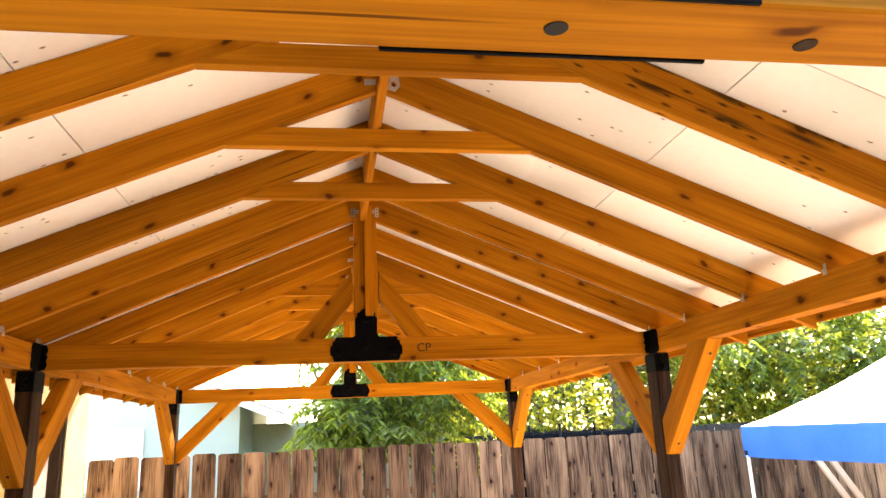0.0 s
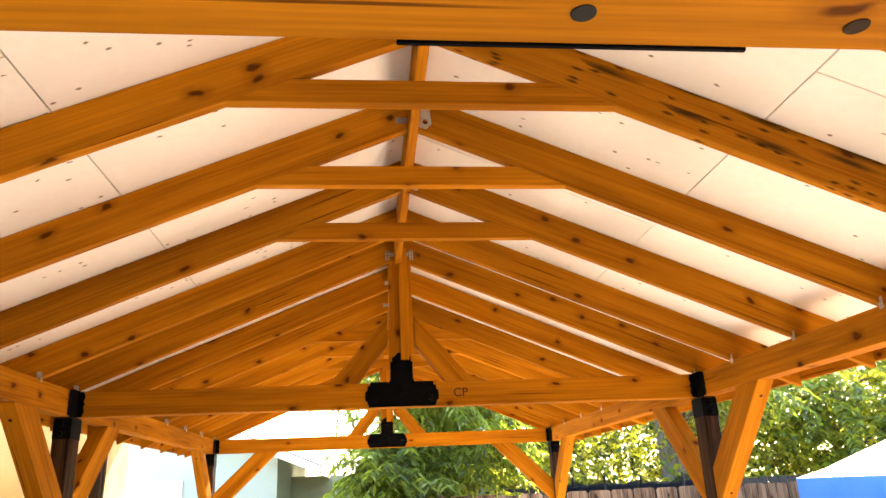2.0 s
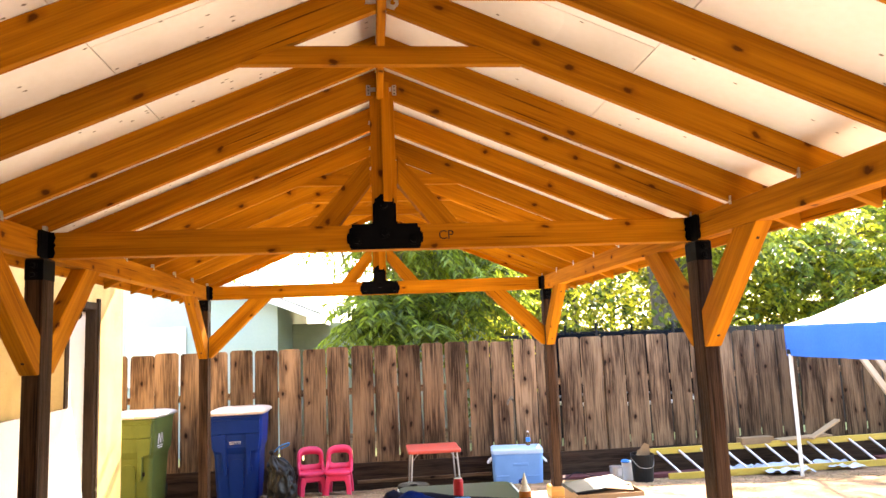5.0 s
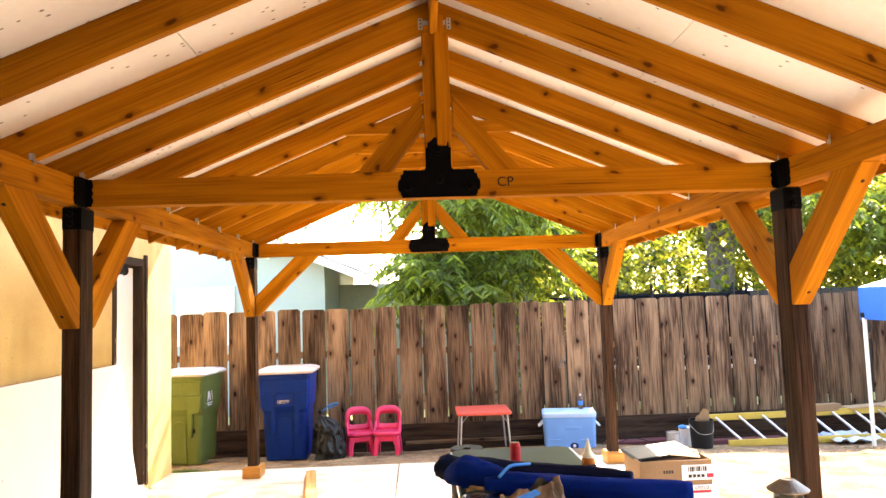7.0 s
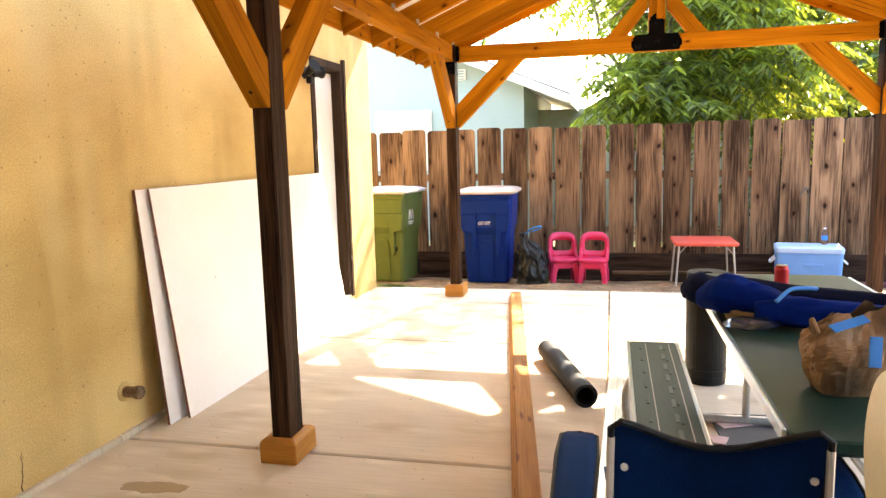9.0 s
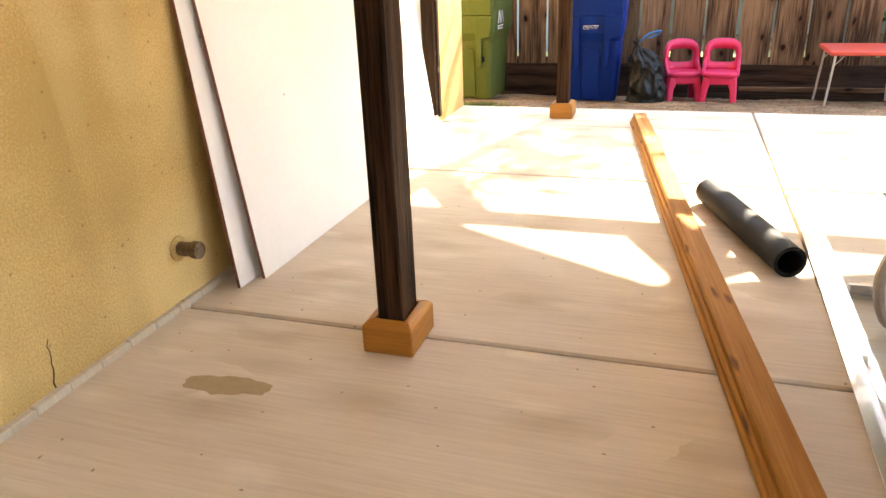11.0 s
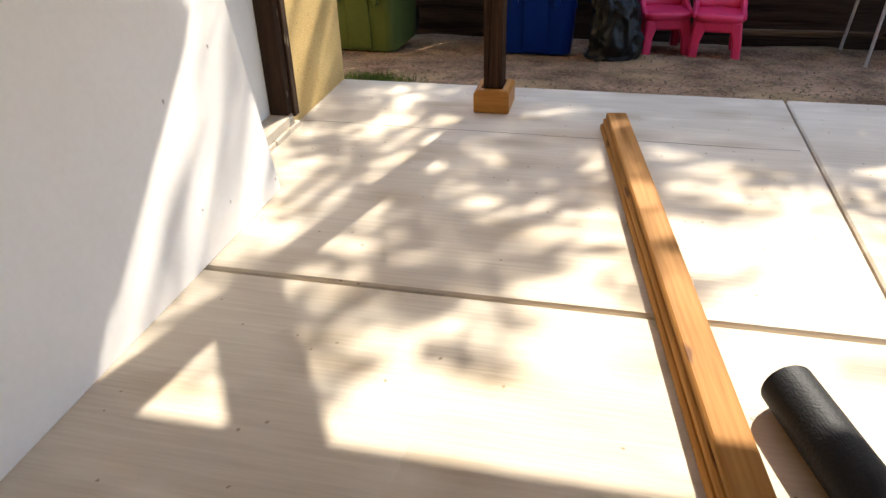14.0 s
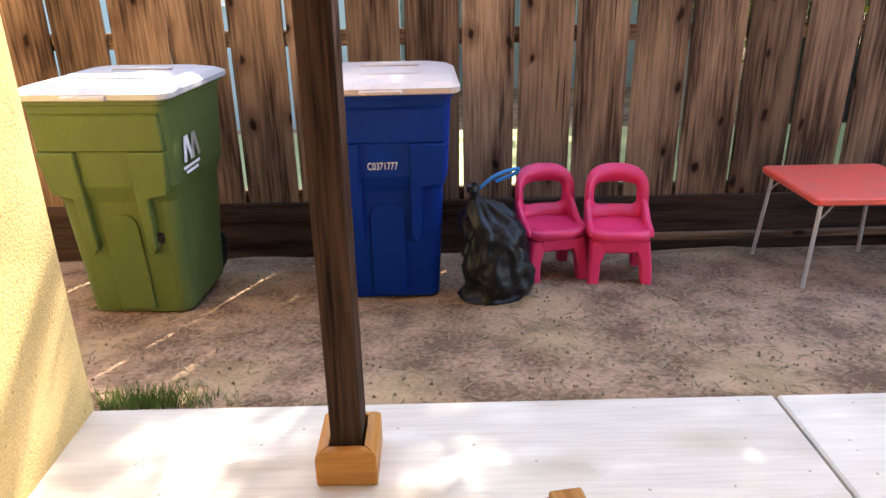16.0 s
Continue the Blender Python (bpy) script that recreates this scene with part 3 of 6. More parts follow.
def picket_mesh(w, h):
    e = 0.028
    bm = prism([(-w / 2, 0), (w / 2, 0), (w / 2, h - e), (w / 2 - e * 1.1, h), (-w / 2 + e * 1.1, h), (-w / 2, h - e)], 0.018, "y", 0.002)
    bmesh.ops.rotate(bm, verts=bm.verts[:], cent=(0, 0, 0), matrix=Matrix.Rotation(radians(90), 3, "Y"))
    return mesh_of(bm, "picket", PICKET)


kinds = [picket_mesh(w, FT - 0.02) for w in (0.304, 0.311, 0.316, 0.299)]
back = Matrix.Rotation(radians(-90), 4, "Y")
for k in range(63):
    x = -7.2025 + 0.331 * k
    i = rng.randrange(4)
    z = 0.02 + rng.uniform(-0.018, 0.012)
    part("picket", kinds[i], PICKET, fence, at=Matrix.Translation((x + rng.uniform(-0.004, 0.004), FY + rng.uniform(-0.004, 0.004), z)) @ pose(0, 0, 0, 0, rng.uniform(-0.35, 0.35), 0) @ back)
for z in (0.0, 0.95):
    lumber("rail", (-7.4, FY + 0.035, z + 0.1), (13, FY + 0.035, z + 0.1), 0.04, 0.09, PICKET, fence)
lumber("kickboard", (-7.4, FY - 0.02, -0.125), (13, FY - 0.02, -0.125), 0.03, 0.40, DARKBOARD, fence)
lumber("ground_strip", (-0.35, FY - 0.12, -0.16), (1.5, FY - 0.12, -0.15), 0.04, 0.045, PICKET, fence, label="loose grey batten along the foot")
for k in range(8):
    lumber("fence_post", (-6.5 + 2.44 * k, FY + 0.1, -0.3), (-6.5 + 2.44 * k, FY + 0.1, 1.5), 0.09, 0.09, PICKET, fence, up=(0, 1, 0))

# ---- materials of the things ----
GREENBIN = material("olive_bin_plastic", (0.088, 0.118, 0.032), (0.056, 0.08, 0.02), 0.5, spec=0.2, scale=(5, 5, 3), fine=(90, 90, 90), bump=0.06)
GREENLID = material("faded_grey_lid", (0.40, 0.375, 0.36), (0.31, 0.29, 0.28), 0.5, scale=(6, 6, 6), bump=0.05)
BLUEBIN = material("blue_bin_plastic", (0.002, 0.024, 0.19), (0.0015, 0.016, 0.13), 0.45, spec=0.12, scale=(5, 5, 3), fine=(90, 90, 90), bump=0.06)
BLUELID = material("cream_lid", (0.52, 0.41, 0.34), (0.42, 0.32, 0.26), 0.5, scale=(6, 6, 6), bump=0.05)
BAGBLACK = material("black_bag_film", (0.012, 0.012, 0.013), (0.006, 0.006, 0.006), 0.36, scale=(7, 7, 7), fine=(30, 30, 60), bump=0.25, spec=0.22)
TIEBLUE = material("blue_drawstring", (0.02, 0.22, 0.62), None, 0.35)
PINK = material("pink_chair_plastic", (0.72, 0.035, 0.12), (0.60, 0.025, 0.09), 0.4, scale=(7, 7, 7), fine=(120, 120, 120), bump=0.05, spread=0.04)
REDTOP = material("red_tabletop", (0.70, 0.075, 0.04), (0.55, 0.10, 0.07), 0.5, scale=(8, 8, 8), fine=(50, 50, 50), amount=0.7, bump=0.05)
LEGMETAL = material("dull_steel_tube", (0.55, 0.53, 0.50), (0.40, 0.38, 0.36), 0.4, 0.6, scale=(20, 20, 5), bump=0.05)
COOLER = material("sky_blue_cooler", (0.16, 0.36, 0.72), (0.12, 0.30, 0.64), 0.45, scale=(5, 5, 5), fine=(100, 100, 100), bump=0.05)
COOLERLID = material("pale_blue_lid", (0.42, 0.58, 0.80), (0.36, 0.52, 0.74), 0.45)
BLACKPLASTIC = material("black_plastic", (0.015, 0.015, 0.016), (0.006, 0.006, 0.006), 0.45, bump=0.05, spec=0.15)
FELT = material("black_roofing_felt", (0.013, 0.013, 0.014), (0.007, 0.007, 0.0075), 0.6, spec=0.18, scale=(6, 6, 6), fine=(120, 120, 120), bump=0.3)
CARD = material("brown_cardboard", (0.29, 0.175, 0.09), (0.21, 0.12, 0.06), 0.85, scale=(4, 4, 4), fine=(80, 80, 80), bump=0.1)
PAPERBAG = material("brown_paper_bag", (0.34, 0.20, 0.10), (0.22, 0.125, 0.06), 0.7, scale=(7, 7, 7), fine=(50, 50, 50), amount=0.7, bump=0.5)
spots(PAPERBAG, (0.07, 0.042, 0.022), (7, 7, 7), 0.42, 0.85, 0.4, keep=0.35)
spots(PAPERBAG, (0.10, 0.12, 0.05), (9, 9, 9), 0.34, 0.75, 0.3, seed=3.0, keep=0.25)
WHITECARD = material("white_carton", (0.78, 0.75, 0.74), (0.68, 0.65, 0.64), 0.7, scale=(5, 5, 5), bump=0.05)
INK = material("black_ink", (0.02, 0.02, 0.02), None, 0.7)
REDINK = material("red_ink", (0.55, 0.03, 0.06), None, 0.7)
WHITEINK = material("white_ink", (0.85, 0.85, 0.85), None, 0.6)
TABLEGREEN = material("dark_green_table", (0.012, 0.045, 0.033), (0.008, 0.03, 0.022), 0.38, spec=0.25, scale=(4, 4, 4), fine=(80, 80, 80), bump=0.05)
BENCHGREEN = material("grey_green_bench", (0.045, 0.088, 0.076), (0.03, 0.06, 0.052), 0.36, spec=0.25, scale=(5, 2, 5), fine=(60, 10, 60), amount=0.6, bump=0.05)
BENCHRIB = material("worn_bench_rib", (0.12, 0.18, 0.16), (0.07, 0.115, 0.10), 0.4, scale=(8, 8, 8), bump=0.05)
ALU = material("aluminium", (0.75, 0.75, 0.74), (0.60, 0.60, 0.60), 0.28, 0.95, scale=(3, 60, 3), bump=0.03)
NAVY = material("navy_cloth", (0.012, 0.016, 0.04), (0.007, 0.009, 0.022), 0.9, spec=0.04, scale=(9, 9, 9), fine=(200, 200, 200), bump=0.4)
ROYAL = material("royal_blue_cloth", (0.001, 0.017, 0.17), (0.0008, 0.010, 0.09), 0.8, spec=0.04, scale=(9, 9, 9), fine=(200, 200, 200), bump=0.4)
CHAIRBLUE = material("blue_camp_chair_cloth", (0.001, 0.030, 0.125), (0.001, 0.017, 0.07), 0.7, spec=0.08, scale=(6, 6, 6), fine=(260, 260, 260), bump=0.4)
BLUETAPE = material("blue_tape", (0.02, 0.22, 0.62), (0.015, 0.17, 0.5), 0.6)
CANRED = material("red_can", (0.5, 0.03, 0.04), (0.4, 0.02, 0.03), 0.3, 0.4)
HONEY = material("amber_glue", (0.45, 0.14, 0.02), (0.3, 0.08, 0.01), 0.2)
CREAM = material("cream_plastic", (0.80, 0.72, 0.52), (0.7, 0.62, 0.44), 0.4)
LADDERY = material("yellow_fibreglass", (0.62, 0.42, 0.06), (0.45, 0.29, 0.05), 0.45, scale=(3, 20, 20), bump=0.1)
CANOPY = material("blue_canopy_fabric", (0.03, 0.17, 0.62), (0.02, 0.13, 0.5), 0.32, scale=(2, 2, 2), fine=(30, 30, 30), bump=0.25, spec=0.6)
CLEARBAG = glass("clear_film", (0.8, 0.9, 1.0), 0.15)
BOTTLEPET = glass("clear_bottle", (0.9, 0.95, 1.0), 0.05)
MAROON = material("maroon_board", (0.13, 0.03, 0.035), (0.08, 0.02, 0.02), 0.7, scale=(1, 12, 12), bump=0.2)
RAWWOOD = material("raw_plank", (0.52, 0.34, 0.19), (0.38, 0.23, 0.12), 0.8, scale=(1, 10, 10), fine=(4, 90, 90), bump=0.2)
PINKPAPER = material("pink_paper", (0.72, 0.5, 0.5), (0.6, 0.42, 0.42), 0.8)
GREYSHEET = material("grey_sheet", (0.07, 0.068, 0.07), (0.04, 0.04, 0.042), 0.7)
CASTMETAL = material("bronze_metal", (0.16, 0.13, 0.10), (0.08, 0.065, 0.05), 0.4, 0.7)
STRAW = material("dry_straw", (0.34, 0.25, 0.13), (0.18, 0.125, 0.065), 0.9)
PEBBLE = material("pebble", (0.30, 0.21, 0.14), (0.15, 0.10, 0.065), 0.95, spec=0.05)
TARPLITE = material("pale_plastic_sheet", (0.55, 0.60, 0.68), (0.42, 0.46, 0.55), 0.3)
BARK = material("grey_bark", (0.19, 0.155, 0.12), (0.09, 0.07, 0.055), 0.95, scale=(14, 14, 2), fine=(60, 60, 14), amount=0.7, bump=0.8)


def leaf_material(name, base, back, share=0.5):
    m = bpy.data.materials.new(name)
    m.use_nodes = True
    n, l = m.node_tree.nodes, m.node_tree.links
    p = n["Principled BSDF"]
    p.inputs["Roughness"].default_value = 0.45
    geo = n.new("ShaderNodeNewGeometry")
    mixes = []
    for c in (base, back):
        mx = n.new("ShaderNodeMix")
        mx.data_type = "RGBA"
        mx.inputs[6].default_value = (*[k * 0.35 for k in c], 1)
        mx.inputs[7].default_value = (c[0] * 1.6, c[1] * 1.45, c[2] * 1.1, 1)
        l.new(geo.outputs["Random Per Island"], mx.inputs[0])
        mixes.append(mx)
    l.new(mixes[0].outputs[2], p.inputs["Base Color"])
    tr = n.new("ShaderNodeBsdfTranslucent")
    l.new(mixes[1].outputs[2], tr.inputs[0])
    mix = n.new("ShaderNodeMixShader")
    mix.inputs[0].default_value = share
    l.new(p.outputs[0], mix.inputs[1])
    l.new(tr.outputs[0], mix.inputs[2])
    l.new(mix.outputs[0], n["Material Output"].inputs[0])
    return m


LEAF = leaf_material("pinnate_leaf", (0.08, 0.13, 0.026), (0.34, 0.45, 0.05), 0.45)
LEAFDARK = leaf_material("dark_leaf", (0.045, 0.085, 0.022), (0.16, 0.26, 0.035), 0.42)
LEAFYEL = leaf_material("yellow_green_leaf", (0.14, 0.18, 0.028), (0.62, 0.66, 0.07), 0.55)
GRASS = leaf_material("grass_blade", (0.07, 0.13, 0.03), (0.14, 0.22, 0.04), 0.3)
NET = bpy.data.materials.new("dark_netting")
NET.use_nodes = True
_n, _l = NET.node_tree.nodes, NET.node_tree.links
_n["Principled BSDF"].inputs["Base Color"].default_value = (0.006, 0.007, 0.010, 1)
_n["Principled BSDF"].inputs["Specular IOR Level"].default_value = 0.0
_t = _n.new("ShaderNodeBsdfTransparent")
_m = _n.new("ShaderNodeMixShader")
_m.inputs[0].default_value = 0.68
_l.new(_t.outputs[0], _m.inputs[1])
_l.new(_n["Principled BSDF"].outputs[0], _m.inputs[2])
_l.new(_m.outputs[0], _n["Material Output"].inputs[0])


def lettering(name, body, size, at, mat, parent, depth=0.0008, width=None):
    """Raised lettering with the built-in font, turned into a mesh; it reads along local x, facing -y."""
    cu = bpy.data.curves.new(name, "FONT")
    cu.body = body
    cu.size = size
    cu.extrude = depth
    cu.align_x = "CENTER"
    cu.align_y = "CENTER"
    tmp = bpy.data.objects.new(name, cu)
    scene.collection.objects.link(tmp)
    bpy.context.view_layer.update()
    me = bpy.data.meshes.new_from_object(tmp.evaluated_get(bpy.context.evaluated_depsgraph_get()))
    bpy.data.objects.remove(tmp)
    me.materials.clear()
    me.materials.append(mat)
    m = at @ pose(0, 0, 0, 90)
    if width:
        m = m @ Matrix.Diagonal((width, 1, 1, 1))
    return part(name, me, mat, parent, at=m)


def solid(rings, bm=None):
    """A closed skin through rings of equal count."""
    own = bmesh.new()
    vs = [[own.verts.new(p) for p in ring] for ring in rings]
    n = len(vs[0])
    for a, b in zip(vs, vs[1:]):
        for i in range(n):
            own.faces.new((a[i], a[(i + 1) % n], b[(i + 1) % n], b[i]))
    own.faces.new(vs[0][::-1])
    own.faces.new(vs[-1])
    bmesh.ops.recalc_face_normals(own, faces=own.faces[:])
    return joined(own, bm)


def round_rect(w, d, r, z, cx=0.0, cy=0.0, n=4):
    pts = []
    for k, (sx, sy) in enumerate(((1, 1), (-1, 1), (-1, -1), (1, -1))):
        for i in range(n + 1):
            a = math.pi / 2 * (k + i / n)
            pts.append((cx + sx * (w / 2 - r) + r * math.cos(a), cy + sy * (d / 2 - r) + r * math.sin(a), z))
    return pts


# ---- beyond the fence ----
def neighbour_house():
    h = thing("house", "pale blue stucco neighbour house with a white fascia and shingle roof", "house")
    NY = 10.0
    xe, ze, sl = -1.91, 2.56, 0.42
    xl = -11.0
    poly = [(xl, -0.3), (xe, -0.3), (xe, ze), (xe - 4.5, ze + 4.5 * sl), (xl, ze + 4.5 * sl)]
    part("wall", prism(poly, 0.2, "y"), BLUEWALL, h, at=Matrix.Translation((0, NY + 0.1, 0)))
    part("side_wall", box(0.2, 6, ze + 0.3), BLUEWALL, h, at=Matrix.Translation((xe - 0.1, NY + 3.2, ze / 2 - 0.15)))
    # wing wall: the grey-green base colour carries the shade it stands in
    part("wing_wall", box(4.6, 0.2, 2.5), material("shaded_wing_stucco", (0.36, 0.40, 0.33), (0.30, 0.34, 0.28), 0.95, fine=(40, 40, 40), bump=0.3), h, "rear wing wall, its shade painted in as grey-green", at=Matrix.Translation((0.3, NY + 2.6, 0.95)))
    a = math.atan(sl)
    run = 5.3
    m = Matrix.Translation((xe + 0.82, NY + 3.0, ze - 0.82 * sl + 0.02)) @ Matrix.Rotation(a, 4, "Y") @ Matrix.Translation((-run / 2, 0, 0.06))
    part("roof", box(run, 7.2, 0.05), SHINGLE, h, at=m)
    lumber("fascia", (xe + 0.84, NY - 0.62, ze - 0.84 * sl), (xe - 4.0, NY - 0.62, ze + 4.0 * sl), 0.03, 0.14, WHITEPAINT, h)
    lumber("eave_board", (xe + 0.84, NY - 0.6, ze - 0.84 * sl), (xe + 0.84, NY + 6.5, ze - 0.84 * sl), 0.03, 0.14, WHITEPAINT, h)
    part("soffit", box(0.8, 7.0, 0.02), WHITEPAINT, h, at=Matrix.Translation((xe + 0.42, NY + 2.9, ze - 0.42 * sl - 0.05)) @ Matrix.Rotation(a, 4, "Y"))
    w = part("window", box(1.10, 0.05, 1.1, 0.01), WHITEPAINT, h, "white-framed window with drawn pale blinds", at=Matrix.Translation((-4.16, NY - 0.02, 1.6)))
    blind = material("pale_blind", (0.75, 0.70, 0.55), (0.7, 0.64, 0.5), 0.6, scale=(1, 1, 40))
    for x in (-0.26, 0.26):
        part("pane", box(0.46, 0.02, 0.98), blind, w, at=Matrix.Translation((x, -0.022, 0)))
    v = part("gable_vent", box(0.5, 0.03, 0.2, 0.01), WHITEPAINT, h, at=Matrix.Translation((-3.2, NY - 0.015, 2.75)))
    for k in range(4):
        part("louvre", box(0.44, 0.02, 0.02), BLUEWALL, v, at=Matrix.Translation((0, -0.02, -0.07 + 0.045 * k)) @ pose(0, 0, 0, 35))
    dish = part("roof_dish", lathe([(0.02, 0), (0.3, 0.06), (0.31, 0.065), (0.02, 0.02)], 20), WHITEPAINT, h, at=Matrix.Translation((xe - 0.7, NY + 1.0, ze + 0.8)) @ pose(0, 0, 0, 60, 0, 40))
    part("dish_mast", tube([(xe - 0.7, NY + 1.05, ze + 0.2), (xe - 0.7, NY + 1.03, ze + 0.8)], 0.02), LEGMETAL, h)


neighbour_house()

# pale strip added behind the fence; its colour stands in for sunlit ground
lawn = part("lawn", box(22, 3.1, 0.02), material("bright_ground", (0.44, 0.42, 0.18), (0.28, 0.29, 0.11), 0.95, scale=(2, 2, 2), fine=(60, 60, 60), bump=0.6), None, at=Matrix.Translation((3, 7.9, -0.22)))
tagged(lawn, "pale ground strip added to brighten the fence gaps", "lawn", kind="structure")
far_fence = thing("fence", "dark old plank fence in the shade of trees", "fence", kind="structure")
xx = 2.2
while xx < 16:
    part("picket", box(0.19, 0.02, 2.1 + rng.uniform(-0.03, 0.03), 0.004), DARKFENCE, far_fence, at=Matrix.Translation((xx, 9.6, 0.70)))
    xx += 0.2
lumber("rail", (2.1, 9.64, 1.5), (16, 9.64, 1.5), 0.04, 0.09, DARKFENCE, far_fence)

tramp = thing("trampoline", "garden trampoline with dark safety netting behind the fence", "trampoline", at=Matrix.Translation((4.1, 8.1, -0.2)))
ring = [(1.25 * math.cos(a * math.pi / 12), 1.05 * math.sin(a * math.pi / 12), 0) for a in range(24)]
bm = bmesh.new()
lo = [bm.verts.new((x, y, 0.8)) for x, y, _ in ring]
hi = [bm.verts.new((x, y, 2.02 - 0.1 * (i % 4 in (1, 2, 3)))) for i, (x, y, _) in enumerate(ring)]
for i in range(24):
    bm.faces.new((lo[i], lo[(i + 1) % 24], hi[(i + 1) % 24], hi[i]))
part("net", bm, NET, tramp, "dark see-through safety net")
bm = tube([(x, y, 0.8) for x, y, _ in ring] + [(ring[0][0], ring[0][1], 0.8)], 0.03)
part("rim", bm, LEGMETAL, tramp)
bm = bmesh.new()
bm.faces.new([bm.verts.new((x * 0.97, y * 0.97, 0.79)) for x, y, _ in ring])
part("mat", bm, NET, tramp)
for i in range(0, 24, 4):
    x, y, _ = ring[i]
    part("pole", tube([(x * 1.02, y * 1.02, 0.0), (x * 1.02, y * 1.02, 2.08)], 0.02), BLACKPLASTIC, tramp)


def leaflets(rows, length, width):
    """Folded leaflets: rows of place, direction, up; returns vertices and faces."""
    vs, fs = [], []
    for p, d, u in rows:
        s = d.cross(u).normalized()
        b = len(vs)
        L = length * rng.uniform(0.75, 1.2)
        w = width * rng.uniform(0.8, 1.15)
        vs += [p, p + d * L * 0.45 + s * w - u * 0.1 * w, p + d * L - u * 0.25 * L, p + d * L * 0.45 - s * w - u * 0.1 * w]
        fs += [(b, b + 1, b + 2), (b, b + 2, b + 3)]
    return vs, fs


def crown_mesh(name, tips, mat, frond, n_leaf, length, width):
    """Drooping fronds of paired leaflets at the given (place, outward direction) tips."""
    rows = []
    for p, out in tips:
        d = (out + Vector((rng.uniform(-0.7, 0.7), rng.uniform(-0.7, 0.7), rng.uniform(-0.6, 0.4)))).normalized()
        for k in range(n_leaf):
            t = (k + 0.5) / n_leaf
            q = p + d * frond * t + Vector((0, 0, -frond * 0.45 * t * t))
            along_ = (d + Vector((0, 0, -0.9 * t))).normalized()
            side = along_.cross(Vector((0, 0, 1)))
            side = side.normalized() if side.length > 0.01 else Vector((1, 0, 0))
            for s in (-1, 1):
                dd = (along_ * 0.7 + side * s + Vector((0, 0, rng.uniform(-0.5, 0.1)))).normalized()
                up = Vector((rng.uniform(-0.5, 0.5), rng.uniform(-0.5, 0.5), 1)).normalized()
                rows.append((q, dd, (up - dd * up.dot(dd)).normalized()))
    vs, fs = leaflets(rows, length, width)
    me = bpy.data.meshes.new(name)
    me.from_pydata([tuple(v) for v in vs], [], fs)
    me.materials.append(mat)
    return me


def tree(at, height, spread, label, mat, fronds, frond=0.42, n_leaf=6, length=0.13, width=0.022, trunk_r=0.09, base=0.45, lean=(0, 0), stems=1, squash=1.0):
    t = thing("tree", label, "tree", at=Matrix.Translation(at))
    bm = bmesh.new()
    tips = []
    for s in range(stems):
        off = Vector((rng.uniform(-0.25, 0.25), rng.uniform(-0.2, 0.2), 0)) * (stems > 1)
        top = Vector((lean[0], lean[1], height * 0.9)) + off * 3
        line = curve_pts([off, off + Vector((rng.uniform(-0.1, 0.1), rng.uniform(-0.1, 0.1), height * 0.3)) + top * 0.05, top * 0.6 + off * 0.4 + Vector((rng.uniform(-0.2, 0.2), rng.uniform(-0.2, 0.2), 0)), top], 5)
        tube(line, [trunk_r * (1 - 0.85 * i / (len(line) - 1)) for i in range(len(line))], 8, bm)
        limbs = max(5, int(11 / stems))
        for k in range(limbs):
            f = base + (0.97 - base) * (k + rng.random()) / limbs
            p = line[min(int(f * (len(line) - 1)), len(line) - 2)]
            a = rng.uniform(0, 2 * math.pi)
            reach = spread * rng.uniform(0.55, 1.0) * (1.15 - 0.6 * max(0, (f - base) / (1 - base)) ** 2)
            out = Vector((math.cos(a), math.sin(a) * squash, rng.uniform(0.05, 0.55)))
            limb = curve_pts([p, p + out * reach * 0.5 + Vector((0, 0, 0.1)), p + out * reach + Vector((0, 0, -0.15 * reach))], 4)
            r0 = trunk_r * 0.4
            tube(limb, [r0 * (1 - 0.85 * i / (len(limb) - 1)) for i in range(len(limb))], 5, bm)
            for _ in range(int(fronds / (limbs * stems))):
                j = rng.uniform(0.25, 1.0) * (len(limb) - 1)
                q = limb[int(j)].lerp(limb[min(int(j) + 1, len(limb) - 1)], j % 1)
                q = q + Vector((rng.gauss(0, 0.16), rng.gauss(0, 0.16), rng.gauss(0, 0.14))) * spread
                tips.append((q, (q - p).normalized()))
    part("trunk", bm, BARK, t, smooth=True)
    part("crown", crown_mesh("crown", tips, mat, frond, n_leaf, length, width), mat, t)
    return t


tree((0.75, 8.0, -0.3), 5.2, 1.7, "small leafy tree with drooping pinnate leaves behind the fence", LEAF, 1150, stems=2, base=0.32, squash=0.8, length=0.185, width=0.027)
# extra tree: crown kept mostly out of view, added to dapple the slab
tree((0.1, 8.8, -0.3), 6.4, 1.9, "slender tree with a high spreading crown of narrow leaves", LEAF, 520, base=0.72, trunk_r=0.06, lean=(-0.9, -0.3), length=0.16, width=0.028)
tree((1.7, 8.9, -0.3), 4.6, 1.2, "bright yellow-green leafy young tree", LEAFYEL, 560, base=0.4, trunk_r=0.05, length=0.12, width=0.019)
tree((2.9, 13.0, -0.3), 8.0, 2.6, "tall dense dark leafy tree", LEAFDARK, 900, frond=0.6, length=0.2, width=0.04, trunk_r=0.16, base=0.25)
tree((6.6, 11.6, -0.3), 7.5, 2.5, "grey-barked tree with several bare stems and green crown", LEAF, 700, frond=0.5, length=0.17, width=0.035, trunk_r=0.17, base=0.45, stems=3)
